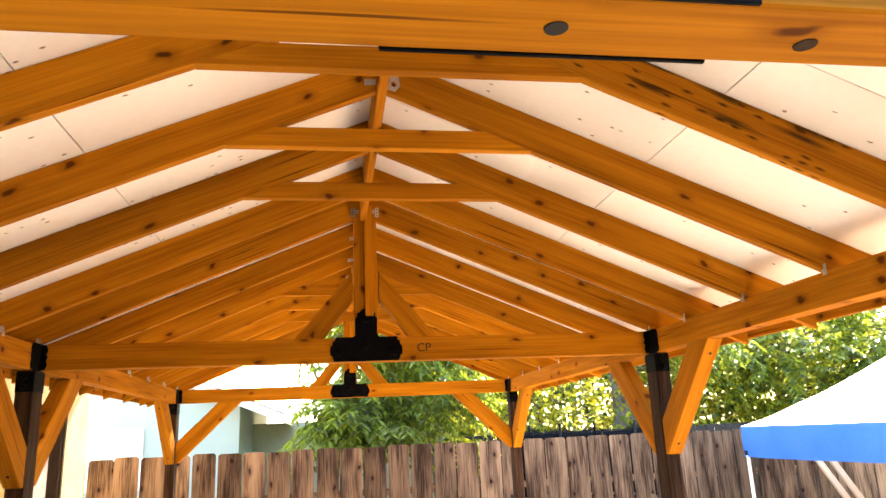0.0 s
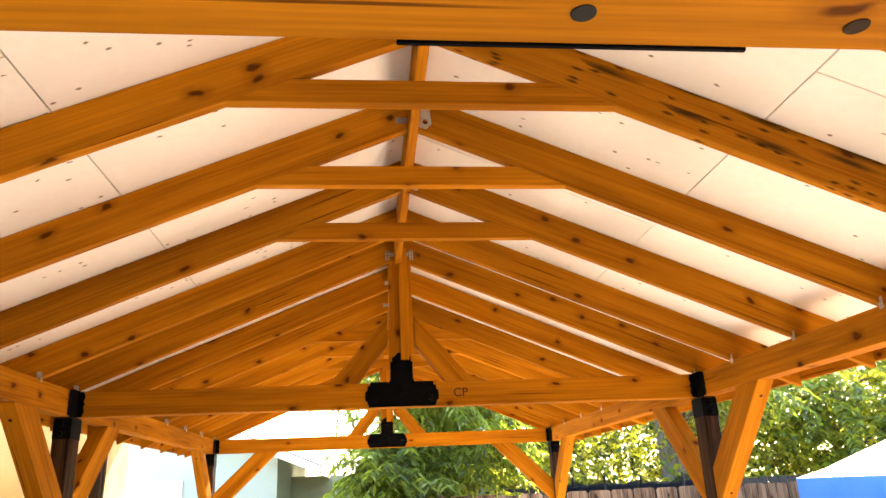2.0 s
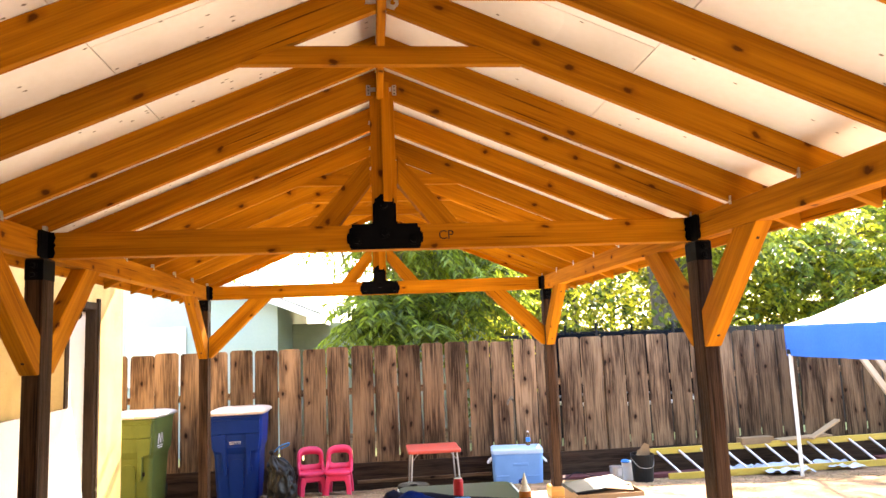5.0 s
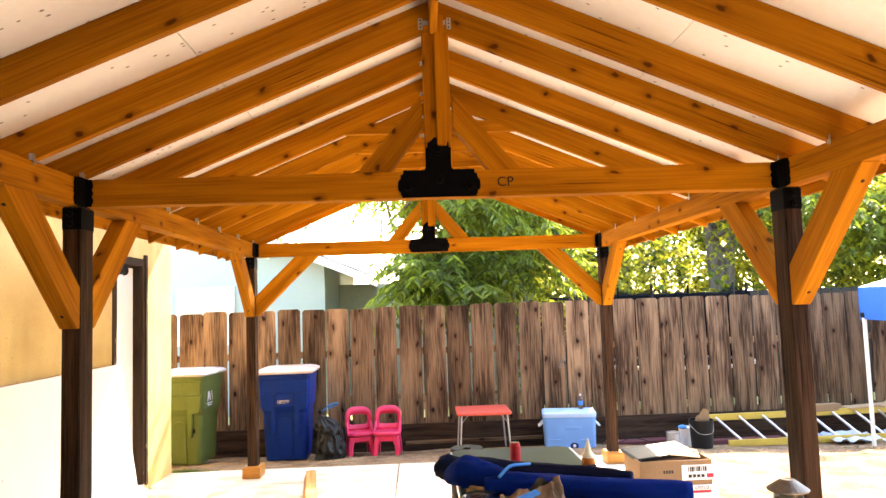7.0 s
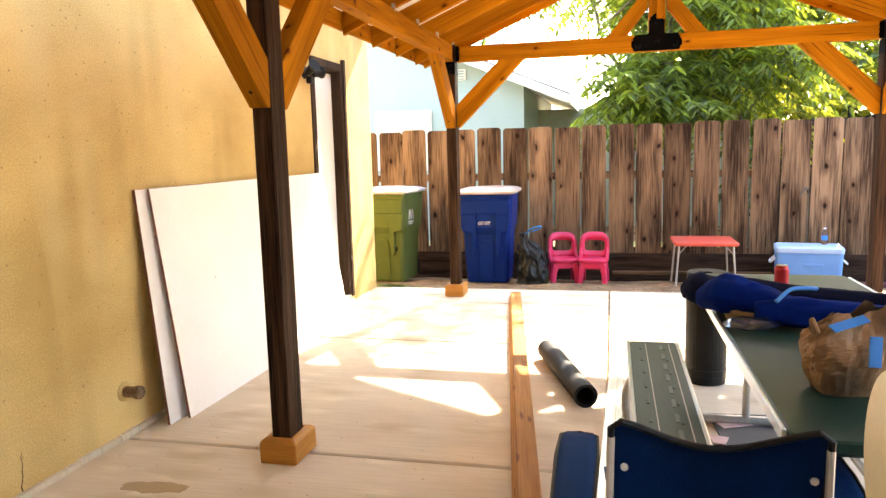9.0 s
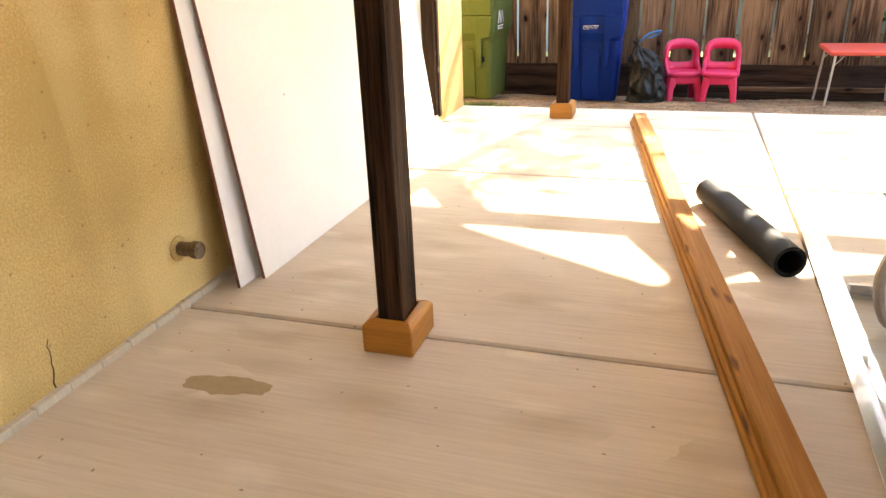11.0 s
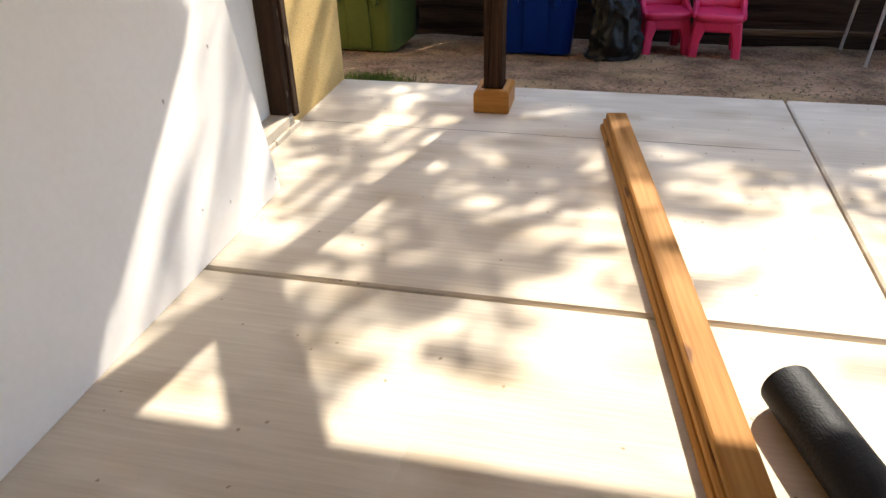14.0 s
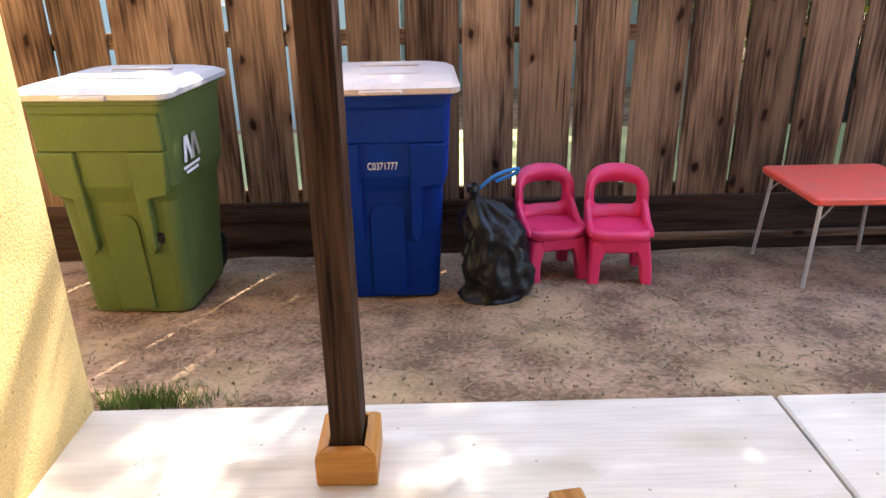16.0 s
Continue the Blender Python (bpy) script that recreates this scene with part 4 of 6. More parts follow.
for tx, ty, hh, sp, mt in ((5.2, 14.5, 7, 2.6, LEAFYEL), (8.8, 13.0, 7.5, 2.6, LEAFYEL), (10.8, 11.8, 7, 2.4, LEAF), (9.6, 16.5, 9, 3.2, LEAFDARK), (12.6, 15.0, 8, 3.0, LEAFYEL),
                           (13.8, 11.0, 7, 2.4, LEAF), (7.4, 18.0, 9, 3.2, LEAFDARK), (15.6, 17.0, 9, 3.2, LEAFDARK), (3.6, 18.5, 9, 3.2, LEAF), (16.5, 12.5, 7.5, 2.6, LEAFYEL), (19.5, 15.0, 8, 3.0, LEAF)):
    tree((tx, ty, -0.3), hh, sp, "sunlit leafy tree in the wooded yard behind", mt, 520, frond=0.6, length=0.2, width=0.05, trunk_r=0.13, base=0.2)

# low shrubs under the far trees
bm_rows = []
for _ in range(2600):
    x = rng.uniform(1.8, 22)
    y = rng.uniform(10.2, 19)
    bm_rows.append((Vector((x, y, rng.uniform(-0.2, 2.6 + 0.5 * math.sin(x * 1.7)))), Vector((rng.uniform(-1, 1), rng.uniform(-1, 1), rng.uniform(-0.6, 0.5))).normalized()))
shrub = new("shrubs", crown_mesh("shrubs", bm_rows, LEAFDARK, 0.5, 3, 0.22, 0.06))
hedge_rows = []
for _ in range(2600):
    x = rng.uniform(2.2, 20)
    hedge_rows.append((Vector((x, rng.uniform(10.2, 12.5), rng.uniform(1.2, 3.6 + 0.8 * math.sin(x * 1.3)))), Vector((rng.uniform(-1, 1), rng.uniform(-1, 1), rng.uniform(-0.6, 0.5))).normalized()))
hedge = new("hedge", crown_mesh("hedge", hedge_rows, LEAFYEL, 0.4, 3, 0.15, 0.04))
tagged(hedge, "sunlit yellow-green bushes behind the far fence", "bushes", kind="stuff")
tagged(shrub, "dense dark green undergrowth below the far trees", "shrubs", kind="stuff")

# ---- along the back fence ----
def wheelie_bin(name, at, body, lidmat, label, mark=None, number=None):
    b = thing(name, label, "waste bin", at=at, group="waste bins by the fence")
    H = 1.05
    rings = [round_rect(0.50, 0.52, 0.06, 0.0), round_rect(0.53, 0.56, 0.06, 0.3), round_rect(0.555, 0.60, 0.06, 0.58)]
    rings += [round_rect(0.60, 0.66, 0.05, 0.66), round_rect(0.635, 0.70, 0.045, H - 0.02), round_rect(0.66, 0.73, 0.045, H - 0.015), round_rect(0.66, 0.73, 0.045, H + 0.005)]
    main = part("body", solid(rings), body, b)
    # front relief: raised shoulders beside a recessed panel with an arched plate
    for s in (-1, 1):
        poly = [(s * 0.12, 0.82), (s * 0.12, 0.34), (s * 0.145, 0.31), (s * 0.165, 0.34), (s * 0.175, 0.60), (s * 0.27, 0.62), (s * 0.295, 0.82)]
        part("shoulder", prism(poly, 0.05, "y", 0.006), body, b, at=Matrix.Translation((0, -0.262, 0.01)) @ pose(0, 0, 0, 5.5))
    part("brow", box(0.58, 0.03, 0.17, 0.008), body, b, at=Matrix.Translation((0, -0.343, 0.91)) @ pose(0, 0, 0, 4))
    arch = [(-0.085, 0.0), (0.085, 0.0), (0.085, 0.44)] + [(0.085 * math.cos(a * math.pi / 8), 0.44 + 0.06 * math.sin(a * math.pi / 8)) for a in range(1, 8)] + [(-0.085, 0.44)]
    part("front_panel", prism(arch, 0.014, "y", 0.003), body, b, at=Matrix.Translation((0, -0.268, 0.02)) @ pose(0, 0, 0, 3.5))
    part("grip", box(0.05, 0.02, 0.05, 0.006), BLACKPLASTIC if mark else body, b, at=Matrix.Translation((0.17, -0.29, 0.40)))
    lid_r = [round_rect(0.70, 0.78, 0.06, H + 0.006), round_rect(0.72, 0.80, 0.07, H + 0.012), round_rect(0.72, 0.80, 0.07, H + 0.035), round_rect(0.66, 0.72, 0.08, H + 0.055), round_rect(0.56, 0.60, 0.1, H + 0.066, 0, 0.03), round_rect(0.2, 0.2, 0.08, H + 0.07, 0, 0.05)]
    lid = part("lid", solid(lid_r), lidmat, b, "sun-faded pale lid", smooth=False)
    part("lid_rib", box(0.42, 0.035, 0.016, 0.007), lidmat, lid, at=Matrix.Translation((-0.02, -0.16, H + 0.066)))
    part("lid_rib", box(0.30, 0.03, 0.016, 0.007), lidmat, lid, at=Matrix.Translation((0.03, 0.12, H + 0.074)))
    part("lid_lip", box(0.2, 0.03, 0.02, 0.006), lidmat, lid, at=Matrix.Translation((0, -0.405, H + 0.02)))
    part("handle_bar", tube([(-0.24, 0.39, H - 0.05), (0.24, 0.39, H - 0.05)], 0.016), body, b)
    for s in (-1, 1):
        w = part("wheel", lathe([(0.02, -0.02), (0.1, -0.02), (0.11, -0.012), (0.11, 0.012), (0.1, 0.02), (0.02, 0.02)], 20), BLACKPLASTIC, b, at=Matrix.Translation((s * 0.215, 0.27, 0.11)) @ pose(0, 0, 0, 0, 90))
    if mark:
        # plain slanted bars stand in for a maker's mark on the side
        for k, c in enumerate((WHITEINK, WHITEINK, LEGMETAL, LEGMETAL)):
            part("mark_bar", box(0.002, 0.028, 0.12), c, b, at=Matrix.Translation((0.318, -0.19 + 0.045 * k, 0.80)) @ pose(0, 0, 0, 18 if k % 2 else -14))
        for k in range(2):
            part("mark_line", box(0.002, 0.19 - 0.05 * k, 0.012), WHITEINK, b, at=Matrix.Translation((0.314, -0.13, 0.715 - 0.024 * k)))
        part("scuff", box(0.11, 0.002, 0.02), JAMB, b, at=Matrix.Translation((0.01, -0.287, 0.585)))
    if number:
        lettering("number", number, 0.052, Matrix.Translation((-0.01, -0.342, 0.715)) @ pose(0, 0, 0, 6), WHITEINK, b, width=0.66)
    return b


wheelie_bin("waste_bin", Matrix.Translation((-3.02, 5.42, soil_z(-2.9, 5.0) - 0.005)) @ pose(0, 0, 0, 0, 0, -4), GREENBIN, GREENLID, "olive green wheeled waste bin with a faded grey lid", mark=True)
wheelie_bin("waste_bin", Matrix.Translation((-1.81, 5.58, soil_z(-1.8, 5.2) - 0.005)) @ pose(0, 0, 0, 0, 0, 1), BLUEBIN, BLUELID, "dark blue wheeled recycling bin with a cream lid", number="C0371777")


def rubbish_bag(at):
    b = thing("rubbish_bag", "full black plastic rubbish bag tied with a blue string", "rubbish bag", at=at)
    bm = bmesh.new()
    bmesh.ops.create_icosphere(bm, subdivisions=5, radius=1)
    for v in bm.verts:
        p = v.co.copy()
        z = p.z
        a = math.atan2(p.y, p.x)
        r = 0.195 * (1 - 0.10 * abs(z + 0.3)) if z < 0.3 else 0.183 * (1 - ((z - 0.3) / 0.7) ** 1.3 * 0.86)
        flat = Vector((p.x, p.y))
        q = flat.normalized() * min(1.0, math.sqrt(max(0, 1 - z * z)) * (2.6 if z < 0 else 3.2)) if flat.length > 0.01 else Vector((0, 0))
        lump = 0.05 * noise.noise((p.x * 1.7 + 3, p.y * 1.7, z * 1.7)) - 0.05 * abs(noise.noise((p.x * 2.6, p.y * 2.6, z * 2.2 + 4)))
        fold = -0.022 * abs(noise.noise((p.x * 6, p.y * 6, z * 7 + 1))) - 0.008 * abs(noise.noise((p.x * 15, p.y * 15, z * 22)))
        pleat = 0.012 * math.sin(a * 11 + z * 3) * max(0, z - 0.1)
        k = r + (lump + fold) * (1 if z < 0.5 else 0.5) + pleat
        v.co = (q.x * k - 0.10 * max(0, z) ** 1.3, q.y * k * 0.9, max(0.0, 0.27 + 0.285 * z + 0.03 * noise.noise((p.x * 2, p.y * 2, 9))))
    part("sack", bm, BAGBLACK, b, smooth=True)
    bm = lathe([(0.03, 0), (0.018, 0.02), (0.035, 0.05), (0.025, 0.075), (0.005, 0.065)], 9)
    part("knot", bm, BAGBLACK, b, at=Matrix.Translation((-0.10, 0, 0.53)) @ pose(0, 0, 0, 10, -14))
    part("drawstring", tube(curve_pts([(-0.08, 0, 0.58), (0.0, -0.02, 0.65), (0.1, -0.02, 0.68), (0.09, 0.0, 0.65), (0.0, 0.01, 0.61)]), 0.009), TIEBLUE, b, "blue drawstring")


rubbish_bag(Matrix.Translation((-1.27, 5.32, soil_z(-1.3, 5.2) - 0.01)))


def childs_chair(at, label):
    c_ = thing("child_chair", label, "chair", at=at, group="pink child chairs")
    # back: a thick rounded panel with an oblong opening, curved round the seat
    n = 40
    rims = []
    for hw, z0, z1, r in ((0.165, 0.235, 0.56, 0.10), (0.112, 0.345, 0.468, 0.035)):
        rim = []
        for i in range(n):
            a = 2 * math.pi * i / n
            c, q = math.cos(a), math.sin(a)
            k = (abs(c) ** 5 + abs(q) ** 5) ** -0.2 if r < 0.05 else (abs(c) ** 3.4 + abs(q) ** 3.4) ** (-1 / 3.4)
            rim.append((hw * c * k, (z0 + z1) / 2 + (z1 - z0) / 2 * q * k))
        rims.append(rim)

    def bowed(x, z, off):
        return (x, 0.135 + (z - 0.24) * 0.14 - 2.6 * x * x + off, z)
    own = bmesh.new()
    loops = [[own.verts.new(bowed(x, z, off)) for x, z in rim] for rim, off in ((rims[0], -0.02), (rims[1], -0.02), (rims[1], 0.02), (rims[0], 0.02))]
    for k in range(4):
        a, b = loops[k], loops[(k + 1) % 4]
        for i in range(n):
            own.faces.new((a[i], a[(i + 1) % n], b[(i + 1) % n], b[i]))
    bmesh.ops.recalc_face_normals(own, faces=own.faces[:])
    bmesh.ops.bevel(own, geom=[e for e in own.edges if e.calc_face_angle(0) > 0.9], offset=0.011, segments=2, affect="EDGES")
    part("backrest", own, PINK, c_, smooth=True)
    for sx in (-1, 1):
        poly = [(0.10, 0.25), (0.11, 0.43), (0.06, 0.37), (-0.02, 0.315), (-0.11, 0.29), (-0.12, 0.25)]
        part("side", prism(poly, 0.034, "x", 0.01), PINK, c_, at=Matrix.Translation((sx * 0.148, 0, 0)))
    part("seat", solid([round_rect(0.27, 0.26, 0.07, 0.225), round_rect(0.31, 0.30, 0.08, 0.24), round_rect(0.32, 0.31, 0.08, 0.27), round_rect(0.30, 0.29, 0.08, 0.288), round_rect(0.2, 0.2, 0.06, 0.283)]), PINK, c_, smooth=True)
    for sx in (-1, 1):
        for sy in (-1, 1):
            rings = [round_rect(0.055, 0.06, 0.012, 0.0, sx * 0.135, sy * 0.135 + 0.01 * sy), round_rect(0.06, 0.07, 0.015, 0.12, sx * 0.128, sy * 0.12), round_rect(0.09, 0.1, 0.02, 0.235, sx * 0.10, sy * 0.09)]
            part("leg", solid(rings), PINK, c_, smooth=False)
    part("apron", box(0.2, 0.03, 0.08, 0.012), PINK, c_, at=Matrix.Translation((0, -0.13, 0.215)))
    return c_


childs_chair(Matrix.Translation((-0.93, 5.71, soil_z(0, 5.6) - 0.01)) @ pose(0, 0, 0, 0, 0, 12) @ Matrix.Scale(1.06, 4), "pink moulded plastic child chair facing the patio")
childs_chair(Matrix.Translation((-0.57, 5.63, soil_z(0, 5.5) - 0.01)) @ pose(0, 0, 0, 0, 0, -4) @ Matrix.Scale(1.06, 4), "pink moulded plastic child chair beside its twin")


def kids_table():
    t = thing("child_table", "red-topped folding child table on thin steel legs", "table", at=Matrix.Translation((0.66, 5.62, soil_z(0, 5.7))))
    top = 0.545
    part("tabletop", solid([round_rect(0.66, 0.62, 0.03, top - 0.04), round_rect(0.68, 0.64, 0.035, top - 0.03), round_rect(0.68, 0.64, 0.035, top - 0.008), round_rect(0.665, 0.625, 0.03, top)]), REDTOP, t)
    for sx in (-1, 1):
        for sy in (-1, 1):
            part("leg", tube([(sx * 0.32, sy * 0.30, 0.0), (sx * 0.285, sy * 0.27, top - 0.035)], 0.011), LEGMETAL, t)
            part("leg_brace", tube([(sx * 0.293, sy * 0.275, top - 0.14), (sx * 0.2, sy * 0.26, top - 0.035)], 0.005, 6), LEGMETAL, t)


kids_table()


def cooler():
    c = thing("cooler", "sky blue plastic cool box with a paler lid", "cooler", at=Matrix.Translation((1.80, 5.76, soil_z(1.8, 5.7) - 0.005)) @ pose(0, 0, 0, 0, 0, -8))
    part("body", solid([round_rect(0.64, 0.36, 0.04, 0.0), round_rect(0.65, 0.37, 0.045, 0.02), round_rect(0.675, 0.40, 0.05, 0.39), round_rect(0.685, 0.41, 0.05, 0.395), round_rect(0.685, 0.41, 0.05, 0.405)]), COOLER, c)
    part("lid", solid([round_rect(0.685, 0.415, 0.05, 0.407), round_rect(0.69, 0.42, 0.05, 0.415), round_rect(0.69, 0.42, 0.05, 0.455), round_rect(0.66, 0.39, 0.05, 0.47)]), COOLERLID, c)
    for x in (-0.2, 0.2):
        part("rib", box(0.16, 0.012, 0.014, 0.004), COOLER, c, at=Matrix.Translation((x, -0.19, 0.12)))
    part("emboss", box(0.2, 0.01, 0.035, 0.004), COOLER, c, at=Matrix.Translation((0.04, -0.196, 0.27)))
    # dark disc laid on the front, in place of a shaded hollow
    part("plug_recess", lathe([(0.05, 0), (0.052, 0.004), (0.03, 0.005)], 20), BLUEBIN, c, "dark blue disc painting the shade of a recess", at=Matrix.Translation((0.05, -0.183, 0.045)) @ pose(0, 0, 0, 90))
    part("drain_plug", lathe([(0.02, 0), (0.02, 0.012), (0.008, 0.014), (0.008, 0.02)], 12), WHITEPAINT, c, at=Matrix.Translation((0.05, -0.188, 0.045)) @ pose(0, 0, 0, 90))
    for s in (-1, 1):
        part("handle", tube(curve_pts([(s * 0.335, -0.08, 0.33), (s * 0.385, -0.07, 0.28), (s * 0.385, 0.07, 0.28), (s * 0.335, 0.08, 0.33)]), 0.012), WHITEPAINT, c)


cooler()
wb = thing("water_bottle", "small clear plastic water bottle standing on the cool box", "bottle", at=Matrix.Translation((1.98, 5.82, soil_z(1.8, 5.7) + 0.466)))
part("bottle_body", lathe([(0.028, 0), (0.031, 0.01), (0.031, 0.06), (0.028, 0.07), (0.031, 0.08), (0.031, 0.12), (0.012, 0.165), (0.012, 0.175)], 16), BOTTLEPET, wb, smooth=True)
part("cap", lathe([(0.014, 0), (0.014, 0.015), (0.012, 0.017)], 12), WHITEINK, wb, at=Matrix.Translation((0, 0, 0.174)))
part("wrapper", lathe([(0.0315, 0.05), (0.0318, 0.051), (0.0318, 0.1), (0.0315, 0.101)], 16), BLUETAPE, wb)

tap = thing("hose_tap", "garden tap on a galvanised standpipe against the fence", "tap", at=Matrix.Translation((1.86, FY - 0.1, -0.22)))
part("pipe", tube([(0, 0, 0), (0, 0, 1.02)], 0.013), CASTMETAL, tap)
part("spout", tube(curve_pts([(0, 0, 1.02), (-0.02, -0.03, 1.07), (-0.08, -0.07, 1.06), (-0.1, -0.08, 1.0)]), 0.014), CASTMETAL, tap)
part("tap_handle", lathe([(0.012, 0), (0.03, 0.004), (0.03, 0.01), (0.012, 0.014)], 10), CASTMETAL, tap, at=Matrix.Translation((-0.03, -0.03, 1.09)))

bk = thing("bucket", "black plastic bucket holding torn brown cardboard", "bucket", at=Matrix.Translation((3.26, 5.0, soil_z(3.2, 5.0))))
part("pail", lathe([(0.11, 0), (0.125, 0.02), (0.14, 0.3), (0.148, 0.3), (0.148, 0.345), (0.138, 0.345), (0.12, 0.03), (0.01, 0.025)], 24), BLACKPLASTIC, bk, smooth=False)
part("bail", tube(curve_pts([(-0.15, 0, 0.3), (-0.08, -0.13, 0.2), (0.08, -0.13, 0.2), (0.15, 0, 0.3)]), 0.003, 6), LEGMETAL, bk)
for k, (dx, h, rot) in enumerate(((-0.03, 0.17, 14), (0.05, 0.22, -12))):
    cb = thing("cardboard_scrap", "torn piece of brown cardboard in a bucket", "cardboard", at=Matrix.Translation((3.26 + dx, 5.0 + 0.03 * k, soil_z(3.2, 5) + 0.26)) @ pose(0, 0, 0, 8, rot, 20))
    part("sheet", prism([(-0.09, 0), (0.1, 0.01), (0.09, h * 0.8), (0.02, h), (-0.07, h * 0.7)], 0.005, "y"), CARD, cb)
pc = thing("paint_can", "open steel paint can with white drips", "paint can", at=Matrix.Translation((2.98, 5.2, soil_z(3, 5.2))))
part("tin", lathe([(0.082, 0), (0.085, 0.004), (0.082, 0.01), (0.082, 0.18), (0.086, 0.184), (0.086, 0.19), (0.07, 0.19), (0.068, 0.175), (0.01, 0.17)], 22), GALV, pc)
part("drip", box(0.05, 0.004, 0.09, 0.002), WHITEINK, pc, at=Matrix.Translation((0.02, -0.081, 0.13)))
part("wire_handle", tube(curve_pts([(-0.086, 0, 0.15), (-0.05, -0.07, 0.09), (0.05, -0.075, 0.08), (0.086, 0, 0.15)]), 0.002, 6), LEGMETAL, pc)
pc2 = thing("paint_can", "paint can with a blue rag behind a bucket", "paint can", at=Matrix.Translation((3.2, 5.35, soil_z(3, 5.3))))
part("tin", lathe([(0.09, 0), (0.09, 0.22), (0.094, 0.224), (0.094, 0.23), (0.08, 0.23), (0.01, 0.22)], 22), WHITEPAINT, pc2)
part("rag", lathe([(0.04, 0), (0.06, 0.015), (0.045, 0.035), (0.015, 0.045)], 9), BLUETAPE, pc2, at=Matrix.Translation((-0.06, -0.05, 0.222)))


def ladder():
    z = soil_z(4, 5.4)
    l = thing("ladder", "yellow fibreglass extension ladder lying on its side by the fence", "ladder")
    a0, a1 = Vector((3.70, 5.27, z + 0.06)), Vector((8.9, 5.45, z + 0.05))
    b0, b1 = Vector((3.55, 5.78, z + 0.30)), Vector((8.9, 5.95, z + 0.32))
    lumber("rail", a0, a1, 0.03, 0.085, LADDERY, l)
    lumber("rail", b0, b1, 0.03, 0.085, LADDERY, l)
    for k in range(16):
        p, q = a0.lerp(a1, 0.04 + k * 0.06), b0.lerp(b1, 0.04 + k * 0.06)
        part("rung", tube([p, q], 0.017, 8), ALU, l)


ladder()
for i, (p0, p1, w, h, m, lab) in enumerate((
        ((2.3, 5.75, -0.2), (3.5, 5.85, -0.2), 0.2, 0.03, MAROON, "dark maroon board lying by the fence"),
        ((3.6, 5.62, -0.22), (4.6, 5.7, -0.22), 0.14, 0.06, MAROON, "dark maroon plank under a ladder"),
        ((5.0, 5.85, 0.13), (5.5, 5.9, 0.13), 0.14, 0.09, CARD, "flat cardboard carton on the ladder rail"),
        ((5.6, 5.9, 0.11), (6.4, 5.95, 0.14), 0.2, 0.02, RAWWOOD, "thin loose plank on the ladder"),
        ((6.0, 5.75, 0.13), (6.6, 6.0, 0.33), 0.09, 0.03, RAWWOOD, "loose plank end leaning on the fence"),
        ((6.9, 5.6, -0.2), (7.6, 5.62, -0.2), 0.3, 0.1, MAROON, "dark flat box on the soil"),
        ((6.55, 3.9, -0.15), (6.75, 5.9, 1.62), 0.09, 0.038, RAWWOOD, "raw plank leaning against the fence"),
        ((6.72, 3.9, -0.15), (6.95, 5.9, 1.66), 0.09, 0.038, RAWWOOD, "raw plank leaning beside another"))):
    tagged(lumber("plank" if m is not CARD else "carton", p0, p1, w, h, m), lab, "plank" if m is not CARD else "carton")
for k, (x, y, s) in enumerate(((5.3, 5.35, 0.3), (6.2, 5.5, 0.26), (4.9, 5.6, 0.22))):
    bm = bmesh.new()
    bmesh.ops.create_grid(bm, x_segments=14, y_segments=10, size=s)
    for v in bm.verts:
        v.co.z = 0.05 + 0.07 * noise.noise((v.co.x * 9 + k * 3, v.co.y * 9, k))
    ob = part("plastic_sheet", bm, TARPLITE, None, at=Matrix.Translation((x, y, soil_z(x, y) + 0.03)), smooth=True)
    tagged(ob, "crumpled pale plastic sheeting on the soil", "plastic sheet")


cable = curve_pts([(2.15, 5.72, soil_z(2.2, 5.7) + 0.02), (2.4, 5.6, soil_z(2.4, 5.6) + 0.03), (2.6, 5.68, soil_z(2.6, 5.7) + 0.1), (2.85, 5.55, soil_z(2.8, 5.5) + 0.03), (3.05, 5.62, soil_z(3, 5.6) + 0.02)])
tagged(part("cable", tube(cable, 0.006, 6), BLACKPLASTIC), "thin black cable trailing over soil by the fence", "cable")


